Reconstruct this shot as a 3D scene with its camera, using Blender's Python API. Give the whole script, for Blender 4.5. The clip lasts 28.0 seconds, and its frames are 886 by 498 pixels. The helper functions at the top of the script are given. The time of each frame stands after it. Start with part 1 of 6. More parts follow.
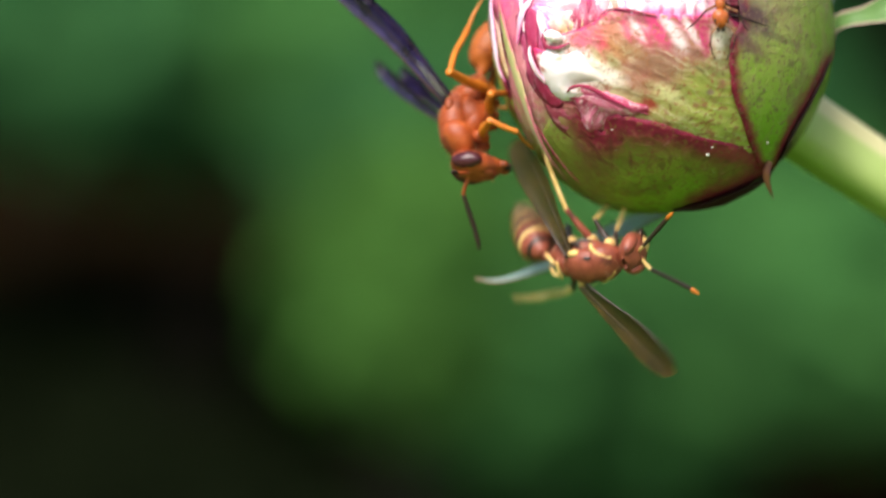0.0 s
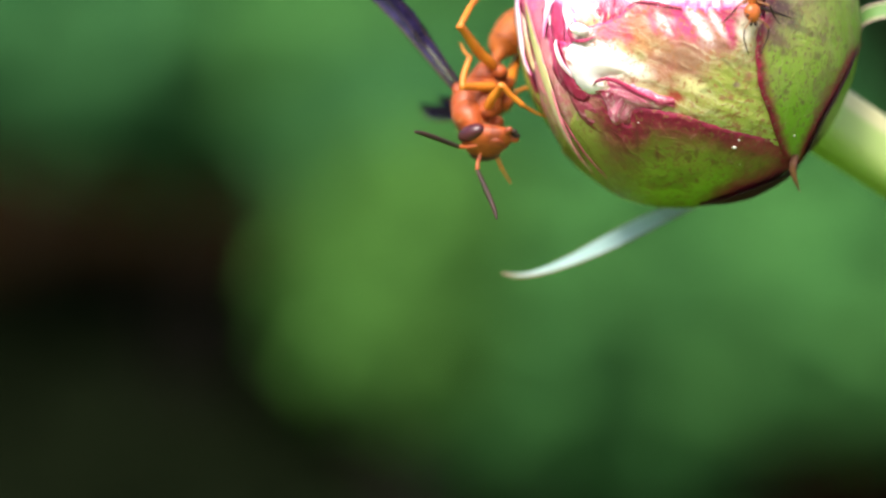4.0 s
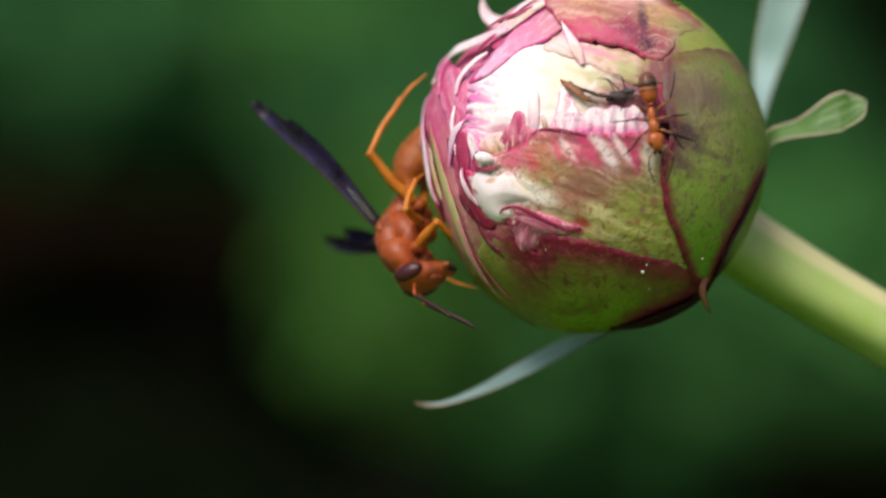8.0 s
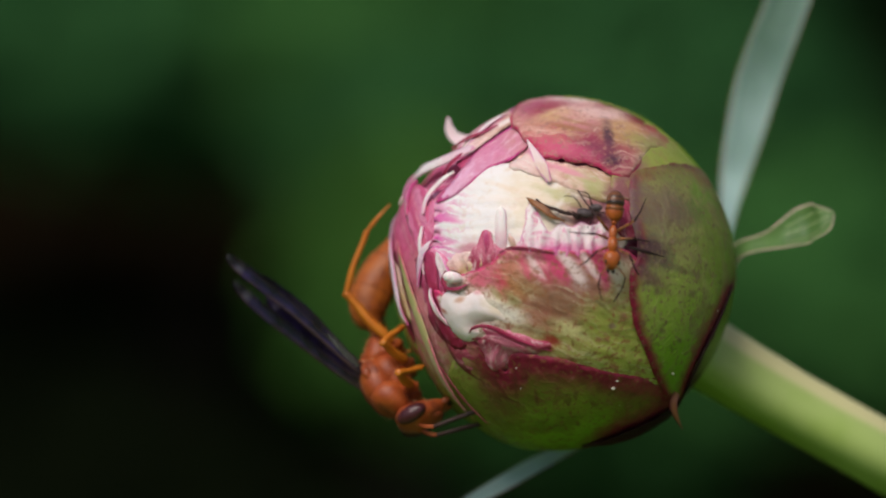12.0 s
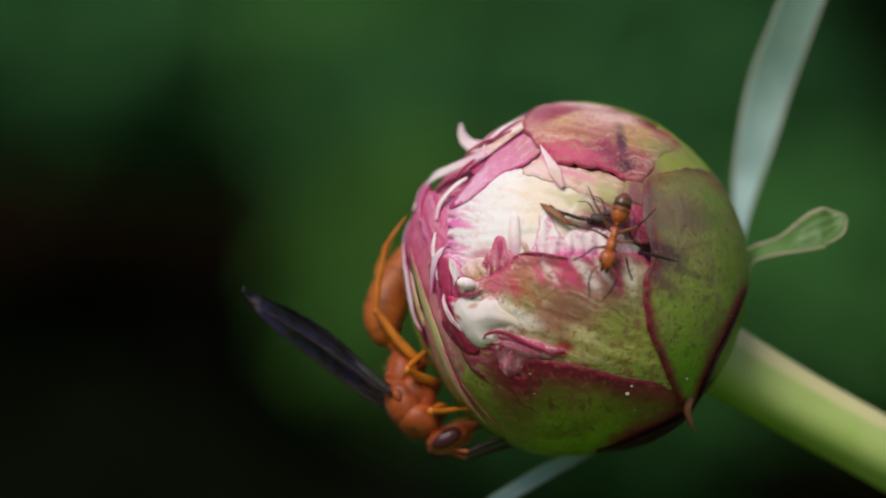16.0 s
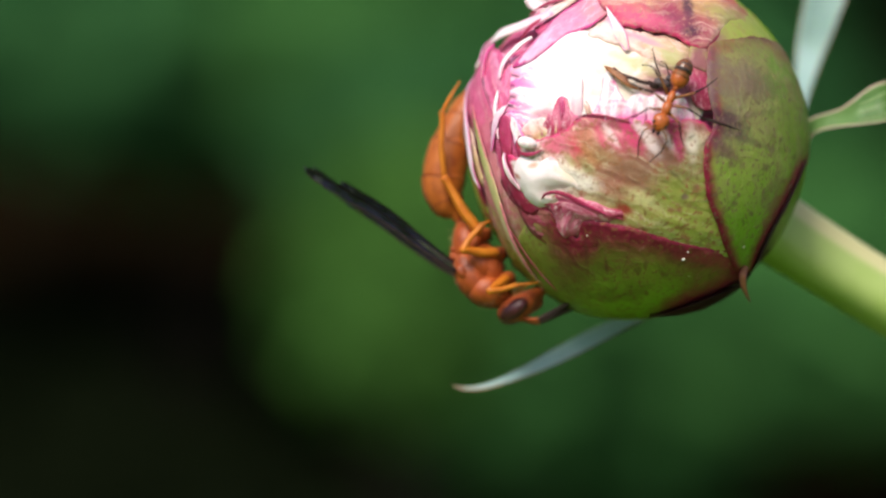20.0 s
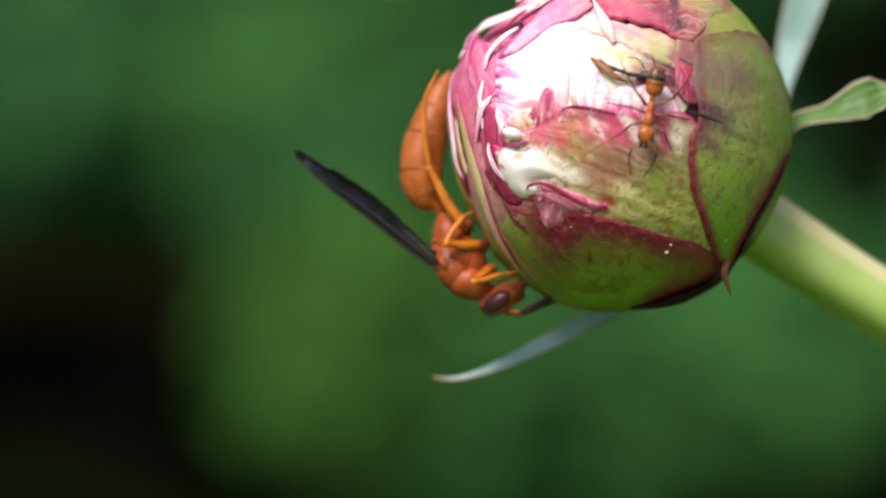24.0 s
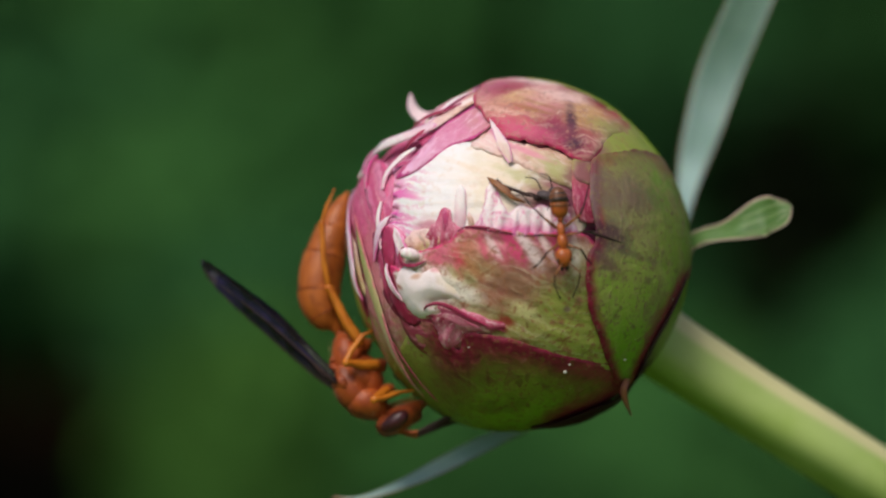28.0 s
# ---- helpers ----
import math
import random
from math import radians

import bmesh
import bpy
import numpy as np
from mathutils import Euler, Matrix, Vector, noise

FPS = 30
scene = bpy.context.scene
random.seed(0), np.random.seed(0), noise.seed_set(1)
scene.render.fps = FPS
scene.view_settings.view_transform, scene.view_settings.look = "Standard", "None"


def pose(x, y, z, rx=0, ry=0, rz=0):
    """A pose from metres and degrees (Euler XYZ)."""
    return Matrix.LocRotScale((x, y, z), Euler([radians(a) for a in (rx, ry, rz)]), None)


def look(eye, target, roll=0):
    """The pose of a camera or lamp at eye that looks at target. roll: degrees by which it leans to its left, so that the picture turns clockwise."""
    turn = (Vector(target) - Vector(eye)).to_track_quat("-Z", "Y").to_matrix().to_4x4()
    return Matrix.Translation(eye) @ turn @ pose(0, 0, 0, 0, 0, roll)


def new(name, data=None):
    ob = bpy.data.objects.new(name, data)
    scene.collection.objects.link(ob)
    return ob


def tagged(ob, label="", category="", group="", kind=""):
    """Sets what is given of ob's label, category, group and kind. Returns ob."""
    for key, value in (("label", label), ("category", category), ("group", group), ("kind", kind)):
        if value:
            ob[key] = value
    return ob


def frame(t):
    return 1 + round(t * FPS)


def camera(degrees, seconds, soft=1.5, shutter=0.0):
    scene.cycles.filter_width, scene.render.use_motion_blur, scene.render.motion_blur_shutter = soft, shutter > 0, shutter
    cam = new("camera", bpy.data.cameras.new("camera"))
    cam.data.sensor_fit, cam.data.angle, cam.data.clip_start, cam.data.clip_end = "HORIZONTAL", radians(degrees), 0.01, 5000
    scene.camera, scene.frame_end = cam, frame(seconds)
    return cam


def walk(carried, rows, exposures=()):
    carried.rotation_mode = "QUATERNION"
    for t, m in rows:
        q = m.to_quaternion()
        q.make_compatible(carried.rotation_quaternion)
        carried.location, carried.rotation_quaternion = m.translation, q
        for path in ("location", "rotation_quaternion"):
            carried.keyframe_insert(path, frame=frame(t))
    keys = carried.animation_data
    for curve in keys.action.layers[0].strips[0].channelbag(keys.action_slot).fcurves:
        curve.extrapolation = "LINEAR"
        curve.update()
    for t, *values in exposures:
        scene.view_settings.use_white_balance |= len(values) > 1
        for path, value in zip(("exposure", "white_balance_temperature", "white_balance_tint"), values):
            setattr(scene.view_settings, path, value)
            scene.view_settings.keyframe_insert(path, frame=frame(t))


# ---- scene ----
# A peony bud on a leaning stem, a red wasp and ants on it, a second wasp passing; hedge and soil behind.
from mathutils.geometry import delaunay_2d_cdt

LENS = 13.0
EYE = (0.0, 0.0, 0.5)
cam = camera(LENS, 28.0, soft=2.1, shutter=0.9)
cam.data.dof.use_dof = True
cam.data.dof.focus_distance = 0.3925
cam.data.dof.aperture_fstop = 10.5

PAN = [
    (0, 80, 0),
    (20, 80, 0),
    (20.5, 80, 0),
    (21, 80.037, -0.037),
    (21.5, 80.13, -0.13),
    (23.5, 80.675, -0.762),
    (24, 80.928, -0.983),
    (24.5, 81.226, -1.24),
    (25, 81.439, -1.43),
    (25.5, 81.476, -1.468),
    (26, 81.679, -1.633),
    (26.5, 81.959, -1.851),
    (27, 82.246, -2.067),
    (27.5, 82.492, -2.283),
    (28, 82.687, -2.466),
]

EXPOSURES = [(0, 0.65, 6600, 13), (1, 0.95, 6600, 13), (2, 1.1, 6600, 13), (4.5, 1.15, 6600, 13), (5, 1.0, 6600, 13), (6, 0.45, 6600, 13), (7, 0.05, 6600, 13), (8, -0.2, 6600, 13), (9, -0.35, 6600, 13), (10, -0.5, 6600, 13), (11, -0.62, 6600, 13), (15, -0.75, 6600, 13), (16, -0.68, 6600, 13), (17, -0.5, 6600, 13), (18, -0.27, 6600, 13), (19, -0.08, 6600, 13), (20, 0.12, 6600, 13), (21.5, 0.42, 6600, 13), (23.5, 0.35, 6600, 13), (24, 0.15, 6600, 13), (25, -0.15, 6600, 13), (26, -0.35, 6600, 13), (28, -0.6, 6600, 13)]
walk(cam, [(t, pose(*EYE, tilt, 0, yaw)) for t, tilt, yaw in PAN], EXPOSURES)

# ---- light: an open, thinly clouded sky ----
world = bpy.data.worlds.new("sky")
scene.world = world
world.use_nodes = True
wn = world.node_tree.nodes
sky = wn.new("ShaderNodeTexSky")
sky.sky_type, sky.sun_disc = "NISHITA", False
sky.sun_elevation, sky.sun_rotation = radians(58), radians(200)
sky.dust_density, sky.ozone_density = 4.0, 0.6
wn["Background"].inputs["Strength"].default_value = 0.115
world.node_tree.links.new(sky.outputs[0], wn["Background"].inputs["Color"])
sun = new("sun", bpy.data.lights.new("sun", "SUN"))
sun.data.energy, sun.data.angle, sun.data.color = 3.4, radians(30), (1.0, 0.955, 0.89)
sun.matrix_world = look((-0.4, -0.22, 1.55), (0, 0.4, 0.45))


# ---- materials ----
class Mat:
    """A node material: short calls to build it."""

    def __init__(self, name, rough=0.5, metal=0.0, spec=0.5, coat=0.0):
        self.m = bpy.data.materials.new(name)
        self.m.use_nodes = True
        self.n, self.l = self.m.node_tree.nodes, self.m.node_tree.links
        self.b = self.n["Principled BSDF"]
        self.set("Roughness", rough), self.set("Metallic", metal), self.set("Specular IOR Level", spec), self.set("Coat Weight", coat)

    def set(self, key, value):
        if isinstance(value, bpy.types.NodeSocket):
            self.l.new(value, self.b.inputs[key])
        else:
            self.b.inputs[key].default_value = value
        return self

    def link(self, value, socket):
        if isinstance(value, bpy.types.NodeSocket):
            self.l.new(value, socket)
        else:
            socket.default_value = value

    def coords(self, scale=(1, 1, 1)):
        c = self.n.new("ShaderNodeTexCoord")
        m = self.n.new("ShaderNodeMapping")
        m.inputs["Scale"].default_value = scale
        self.l.new(c.outputs["Object"], m.inputs["Vector"])
        return m.outputs[0]

    def attr(self, name):
        a = self.n.new("ShaderNodeAttribute")
        a.attribute_name = name
        return a.outputs["Fac"]

    def combine(self, x, y, z):
        c = self.n.new("ShaderNodeCombineXYZ")
        for v, s in zip((x, y, z), c.inputs):
            self.link(v, s)
        return c.outputs[0]

    def noise(self, scale, detail=4, vector=None, rough=0.55, distort=0.0):
        t = self.n.new("ShaderNodeTexNoise")
        t.inputs["Scale"].default_value, t.inputs["Detail"].default_value = scale, detail
        t.inputs["Roughness"].default_value, t.inputs["Distortion"].default_value = rough, distort
        self.l.new(vector or self.coords(), t.inputs["Vector"])
        return t.outputs["Fac"]

    def random(self):
        return self.n.new("ShaderNodeObjectInfo").outputs["Random"]

    def island(self):
        return self.n.new("ShaderNodeNewGeometry").outputs["Random Per Island"]

    def math(self, op, a, b=0.0):
        t = self.n.new("ShaderNodeMath")
        t.operation = op
        self.link(a, t.inputs[0]), self.link(b, t.inputs[1])
        return t.outputs[0]

    def step(self, value, lo, hi):
        """0 below lo, 1 above hi (the other way round where lo is above hi)."""
        t = self.n.new("ShaderNodeMapRange")
        t.interpolation_type = "SMOOTHSTEP"
        flip = lo > hi
        t.inputs["From Min"].default_value, t.inputs["From Max"].default_value = min(lo, hi), max(lo, hi)
        t.inputs["To Min"].default_value, t.inputs["To Max"].default_value = (1, 0) if flip else (0, 1)
        self.l.new(value, t.inputs["Value"])
        return t.outputs[0]

    def mix(self, fac, a, b):
        t = self.n.new("ShaderNodeMix")
        t.data_type = "RGBA"
        self.link(fac, t.inputs["Factor"])
        for v, s in ((a, t.inputs["A"]), (b, t.inputs["B"])):
            self.link((*v, 1) if isinstance(v, tuple) else v, s)
        return t.outputs["Result"]

    def bump(self, height, strength, distance=0.0002):
        t = self.n.new("ShaderNodeBump")
        t.inputs["Strength"].default_value, t.inputs["Distance"].default_value = strength, distance
        self.l.new(height, t.inputs["Height"])
        self.l.new(t.outputs[0], self.b.inputs["Normal"])
        return self


def petal_material(name, base, middle, tip, margin=(0.22, 0.012, 0.05), margin_mm=0.0, blotch=None, blotch_amount=0.5, streak=None, streak_amount=0.5, rough=0.5, veins=2.2, patches=(), wrinkle=0.45, even=False, fringe=None, mottle=None, cover=(), speck=None):
    """Colour runs from the petal's base to its tip, with streaks along it, stains and a patchy coloured margin
    (pigment, but for shadow put into CREAM).
    patches: x, y, size in the bud's template, colour and strength of a stain with a ragged outline."""
    m = Mat(name, rough, spec=0.3)
    along, across, edge, tx, ty = m.attr("along"), m.attr("across"), m.attr("edge"), m.attr("tx"), m.attr("ty")
    n1, n2, n3 = m.noise(230, 5), m.noise(1100, 5), m.noise(480, 5, distort=1.2)
    wob = m.math("ADD", along, m.math("MULTIPLY", m.math("SUBTRACT", n3, 0.5), 0.7))
    col = m.mix(m.step(wob, 0.1, 0.5), base, middle)
    col = m.mix(m.step(wob, 0.5, 0.95), col, tip)
    warp = m.math("ADD", m.math("MULTIPLY", across, veins), m.math("ADD", m.math("MULTIPLY", n1, 7.0), m.math("MULTIPLY", n3, 1.6)))
    fibre = m.noise(1.0, 4, m.combine(warp, m.math("MULTIPLY", along, 2.6), 0.2), 0.65)
    fine = m.noise(1.0, 3, m.combine(m.math("MULTIPLY", warp, 3.2), m.math("MULTIPLY", along, 7.0), 0.7), 0.6)

    def stain(col, x, y, size, colour, strength):
        wide, high, lean = size if isinstance(size, tuple) else (size, size, 0)
        dx, dy = m.math("SUBTRACT", tx, x / 100), m.math("SUBTRACT", ty, y / 100)
        c, s = math.cos(radians(lean)), math.sin(radians(lean))
        p = m.math("DIVIDE", m.math("ADD", m.math("MULTIPLY", dx, c), m.math("MULTIPLY", dy, s)), wide / 100)
        q = m.math("DIVIDE", m.math("SUBTRACT", m.math("MULTIPLY", dy, c), m.math("MULTIPLY", dx, s)), high / 100)
        d = m.math("SQRT", m.math("ADD", m.math("MULTIPLY", p, p), m.math("MULTIPLY", q, q)))
        d = m.math("ADD", d, m.math("MULTIPLY", m.math("SUBTRACT", m.math("ADD", m.math("MULTIPLY", n3, 0.6), m.math("MULTIPLY", fibre, 0.4)), 0.5), 2.4))
        return m.mix(m.math("MULTIPLY", m.step(d, 1.5, 0.3), strength), col, colour)

    for one in patches:
        col = stain(col, *one)
    if streak:
        col = m.mix(m.math("MULTIPLY", m.step(m.math("ADD", m.math("MULTIPLY", fibre, 0.7), m.math("MULTIPLY", fine, 0.3)), 0.48, 0.64), streak_amount), col, streak)
    if blotch:
        col = m.mix(m.math("MULTIPLY", m.step(m.math("ADD", m.math("MULTIPLY", n1, 0.45), m.math("MULTIPLY", n2, 0.55)), 0.52, 0.62), blotch_amount), col, blotch)
    if mottle:
        col = m.mix(m.math("MULTIPLY", m.step(m.math("ADD", m.math("MULTIPLY", n1, 0.6), m.math("MULTIPLY", n3, 0.4)), 0.46, 0.6), 0.75), col, mottle)
    if fringe:
        col = m.mix(m.math("MULTIPLY", m.step(along, 0.72, 0.98), m.step(fibre, 0.44, 0.56)), col, fringe)
    if margin_mm:
        wide = m.math("MULTIPLY", m.math("SUBTRACT", m.math("ADD", m.math("MULTIPLY", n3, 0.7), m.math("MULTIPLY", n1, 0.7)), 0.35), margin_mm * 2.0)
        if even:
            wide = m.math("ADD", m.math("MULTIPLY", wide, 0.6), margin_mm * 0.6)
        rim = m.math("MULTIPLY", m.step(m.math("DIVIDE", edge, m.math("MAXIMUM", wide, 0.02)), 1.3, 0.25), m.step(wide, margin_mm * 0.25, margin_mm * 0.7))
        col = m.mix(rim, col, m.mix(m.step(n2, 0.35, 0.7), margin, tuple(min(0.74, c * 1.6 + 0.005) for c in margin)))
    for one in cover:
        col = stain(col, *one)
    if speck:
        col = m.mix(m.math("MULTIPLY", m.step(m.noise(2300, 4), 0.53, 0.66), 0.8), col, speck)
        col = m.mix(m.math("MULTIPLY", m.step(m.noise(750, 2, distort=0.6), 0.64, 0.7), 0.5), col, tuple(c * 0.6 for c in speck))
    col = m.mix(m.math("MULTIPLY", m.step(n2, 0.6, 0.74), 0.1), col, (0.8, 0.72, 0.55))
    m.set("Base Color", col)
    m.set("Roughness", m.math("ADD", m.math("MULTIPLY", n2, 0.3), rough - 0.14))
    m.set("Subsurface Weight", 0.1)
    m.b.inputs["Subsurface Radius"].default_value = (0.0012, 0.0008, 0.0006)
    return m.bump(m.math("ADD", m.math("ADD", m.math("MULTIPLY", fibre, 0.6), m.math("MULTIPLY", fine, 0.35)), m.math("ADD", n3, m.math("MULTIPLY", n2, 0.6))), wrinkle, 0.0003).m


WINE = (0.16, 0.008, 0.026)
SEPAL = petal_material("sepal_green", (0.14, 0.3, 0.012), (0.22, 0.34, 0.03), (0.28, 0.27, 0.06), WINE, 0.6, (0.13, 0.035, 0.03), 0.6, (0.24, 0.31, 0.05), 0.4)
SPOTS_LOW = tuple((x, y, size, (0.11, 0.035, 0.02), 0.6) for x, y, size in ((1012, 736, 5), (1040, 702, (10, 4, 30)), (1008, 688, (4, 7, 0)), (905, 672, (4, 26, -8)), (872, 676, (4, 24, -20)), (940, 690, (3, 16, -10))))
SPOTS_HIGH = tuple((x, y, size, (0.13, 0.06, 0.06), 0.55) for x, y, size in ((1155, 575, 6), (1206, 510, 7), (1230, 462, (4, 8, 20)), (1184, 590, 5), (1146, 508, 6)))
SEPAL_LOW = petal_material("sepal_low", (0.18, 0.37, 0.012), (0.23, 0.36, 0.028), (0.26, 0.26, 0.055), (0.17, 0.007, 0.03), 2.5, (0.2, 0.07, 0.03), 0.6, (0.32, 0.38, 0.08), 0.3, even=True, mottle=(0.15, 0.2, 0.02), speck=(0.2, 0.1, 0.035), wrinkle=0.6,
                           cover=((800, 615, (30, 30, 0), (0.34, 0.2, 0.1), 0.8), (785, 650, (30, 60, -20), (0.24, 0.28, 0.05), 0.95), (765, 640, (60, 45, 40), (0.3, 0.3, 0.09), 0.9), (790, 690, (80, 35, 45), (0.2, 0.27, 0.03), 0.8), (790, 605, (50, 14, 25), (0.45, 0.12, 0.16), 0.8), (1120, 672, (60, 12, 12), (0.33, 0.06, 0.06), 0.6)) + SPOTS_LOW,
                           patches=((885, 650, 60, (0.09, 0.004, 0.018), 0.9), (950, 635, 60, (0.13, 0.008, 0.03), 0.8), (810, 610, 60, (0.22, 0.015, 0.055), 0.9), (1090, 668, 50, (0.22, 0.02, 0.05), 0.5), (870, 690, 70, (0.16, 0.06, 0.03), 0.55), (1010, 690, 50, (0.22, 0.08, 0.04), 0.35), (740, 640, 60, (0.3, 0.28, 0.08), 0.7)))
SEPAL_PURPLE = petal_material("sepal_purple", (0.19, 0.37, 0.018), (0.27, 0.36, 0.06), (0.29, 0.29, 0.085), (0.18, 0.008, 0.03), 1.1, (0.17, 0.08, 0.06), 0.65, (0.34, 0.36, 0.13), 0.3, even=True, mottle=(0.25, 0.25, 0.08), speck=(0.2, 0.13, 0.07), wrinkle=0.6,
                              cover=((1104, 375, (16, 62, 0), (0.17, 0.1, 0.1), 0.95), (1190, 292, (75, 7, 4), (0.1, 0.03, 0.03), 0.85), (1175, 305, (70, 14, 5), (0.2, 0.22, 0.06), 0.8), (1128, 432, (36, 16, 12), (0.07, 0.025, 0.04), 0.8), (1290, 400, (25, 80, 0), (0.15, 0.28, 0.02), 0.9), (1165, 462, (60, 7, 18), (0.08, 0.04, 0.05), 0.5), (1165, 425, (60, 7, -14), (0.12, 0.07, 0.06), 0.4), (1130, 480, (36, 12, 40), (0.14, 0.05, 0.07), 0.7), (1155, 360, (60, 30, 10), (0.19, 0.11, 0.1), 0.35)) + SPOTS_HIGH,
                              patches=((1150, 400, 75, (0.17, 0.11, 0.11), 0.5), (1140, 345, 55, (0.16, 0.1, 0.09), 0.4), (1200, 360, 35, (0.12, 0.055, 0.06), 0.6), (1240, 330, 55, (0.12, 0.27, 0.015), 0.9), (1120, 450, 40, (0.1, 0.05, 0.07), 0.8), (1250, 440, 60, (0.15, 0.25, 0.02), 0.6)))
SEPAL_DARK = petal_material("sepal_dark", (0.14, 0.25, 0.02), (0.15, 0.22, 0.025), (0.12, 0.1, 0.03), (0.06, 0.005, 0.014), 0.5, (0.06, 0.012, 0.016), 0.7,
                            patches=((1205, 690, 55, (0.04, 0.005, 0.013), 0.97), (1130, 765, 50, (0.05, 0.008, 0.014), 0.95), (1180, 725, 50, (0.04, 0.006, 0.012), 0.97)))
RIM_STAINS = ((985, 448, (110, 9, 0), (0.2, 0.02, 0.04), 0.75), (905, 505, (26, 10, 35), (0.5, 0.2, 0.06), 0.7), (880, 500, (10, 26, -20), (0.62, 0.03, 0.1), 0.7), (1010, 480, (16, 34, -30), (0.8, 0.6, 0.58), 0.75), (950, 480, (12, 30, -30), (0.55, 0.04, 0.12), 0.8), (1085, 500, (20, 40, 0), (0.4, 0.36, 0.18), 0.8), (1090, 555, (9, 9, 0), (0.2, 0.06, 0.05), 0.8),)
MIDDLE_STAINS = ((1000, 575, (40, 12, 25), (0.66, 0.62, 0.3), 0.7), (970, 595, (14, 6, 20), (0.3, 0.03, 0.02), 0.9), (965, 520, (60, 26, 25), (0.25, 0.12, 0.07), 0.8), (1035, 500, (50, 28, 30), (0.27, 0.13, 0.1), 0.7), (925, 500, (30, 14, 20), (0.32, 0.18, 0.07), 0.75), (895, 520, (22, 9, 50), (0.3, 0.24, 0.09), 0.8), (868, 512, (18, 6, 45), (0.36, 0.3, 0.12), 0.7), (890, 548, (34, 14, 25), (0.84, 0.78, 0.73), 0.7), (1060, 560, (50, 22, 25), (0.3, 0.33, 0.07), 0.6),)
STREAKS = ((975, 468, (14, 34, -35), (0.58, 0.04, 0.15), 0.85), (1050, 478, (12, 32, -30), (0.52, 0.045, 0.15), 0.8), (1003, 470, (9, 38, -38), (0.8, 0.66, 0.66), 0.85), (1032, 464, (7, 32, -35), (0.82, 0.7, 0.68), 0.8), (1078, 472, (12, 34, -8), (0.76, 0.66, 0.56), 0.85), (920, 470, (9, 24, -30), (0.62, 0.05, 0.14), 0.8), (938, 466, (6, 24, -35), (0.8, 0.62, 0.62), 0.75),)
PALE_FIELDS = ((800, 530, 70, (0.78, 0.73, 0.73), 0.95), (850, 530, 50, (0.74, 0.66, 0.62), 0.9), (835, 492, 22, (0.6, 0.06, 0.13), 0.8), (1060, 545, 70, (0.26, 0.3, 0.05), 0.9), (1085, 625, 70, (0.4, 0.42, 0.09), 0.85), (915, 525, 55, (0.66, 0.55, 0.32), 0.7), (960, 462, 55, (0.6, 0.06, 0.16), 0.97), (1012, 458, 50, (0.62, 0.08, 0.2), 0.97), (1062, 458, 50, (0.55, 0.05, 0.15), 0.97), (905, 455, 45, (0.55, 0.07, 0.15), 0.9),)
ROSE_FIELDS = ((985, 505, 50, (0.42, 0.16, 0.14), 0.7), (860, 478, 30, (0.6, 0.1, 0.18), 0.9), (930, 470, 26, (0.8, 0.62, 0.6), 0.8), (1000, 520, 45, (0.3, 0.14, 0.1), 0.7), (945, 545, 40, (0.3, 0.06, 0.06), 0.7), (1085, 470, 22, (0.7, 0.6, 0.45), 0.9), (960, 600, 14, (0.3, 0.02, 0.02), 0.9), (900, 480, 35, (0.45, 0.2, 0.08), 0.7), (1130, 575, 14, (0.2, 0.07, 0.05), 0.8),)
INNER = petal_material("petal_green_rose", (0.31, 0.37, 0.065), (0.36, 0.31, 0.11), (0.66, 0.56, 0.43), (0.5, 0.03, 0.13), 0.4, (0.3, 0.07, 0.05), 0.75, (0.72, 0.62, 0.42), 0.45, speck=(0.32, 0.13, 0.06), wrinkle=0.55,
                       cover=RIM_STAINS + MIDDLE_STAINS + STREAKS + ((1070, 568, (7, 5, 0), (0.2, 0.09, 0.12), 0.7), (1050, 530, (20, 3, 40), (0.16, 0.12, 0.05), 0.6)),
                       patches=PALE_FIELDS + ROSE_FIELDS)
LIME_SEPAL = petal_material("sepal_lime", (0.15, 0.31, 0.012), (0.23, 0.35, 0.03), (0.32, 0.36, 0.08), WINE, 0.0, (0.34, 0.2, 0.1), 0.5, (0.44, 0.46, 0.17), 0.4, cover=((1108, 292, (26, 22, 30), (0.26, 0.12, 0.12), 0.8), (1085, 335, (28, 42, 0), (0.28, 0.09, 0.12), 0.92)))
WINE_RIM = petal_material("sepal_wine", (0.014, 0.003, 0.006), (0.024, 0.004, 0.008), (0.04, 0.006, 0.012), WINE, 0.0, (0.02, 0.004, 0.008), 0.6, (0.09, 0.012, 0.022), 0.3)
FOLD = petal_material("petal_fold", (0.36, 0.03, 0.08), (0.6, 0.16, 0.26), (0.56, 0.1, 0.2), (0.3, 0.015, 0.06), 0.0, (0.8, 0.58, 0.56), 0.35, (0.84, 0.66, 0.68), 0.7, veins=2.4)
RUFFLE = petal_material("petal_ruffle", (0.7, 0.18, 0.4), (0.84, 0.72, 0.75), (0.86, 0.8, 0.8), (0.62, 0.16, 0.36), 0.12, None, 0, (0.68, 0.06, 0.3), 0.85, veins=1.1)
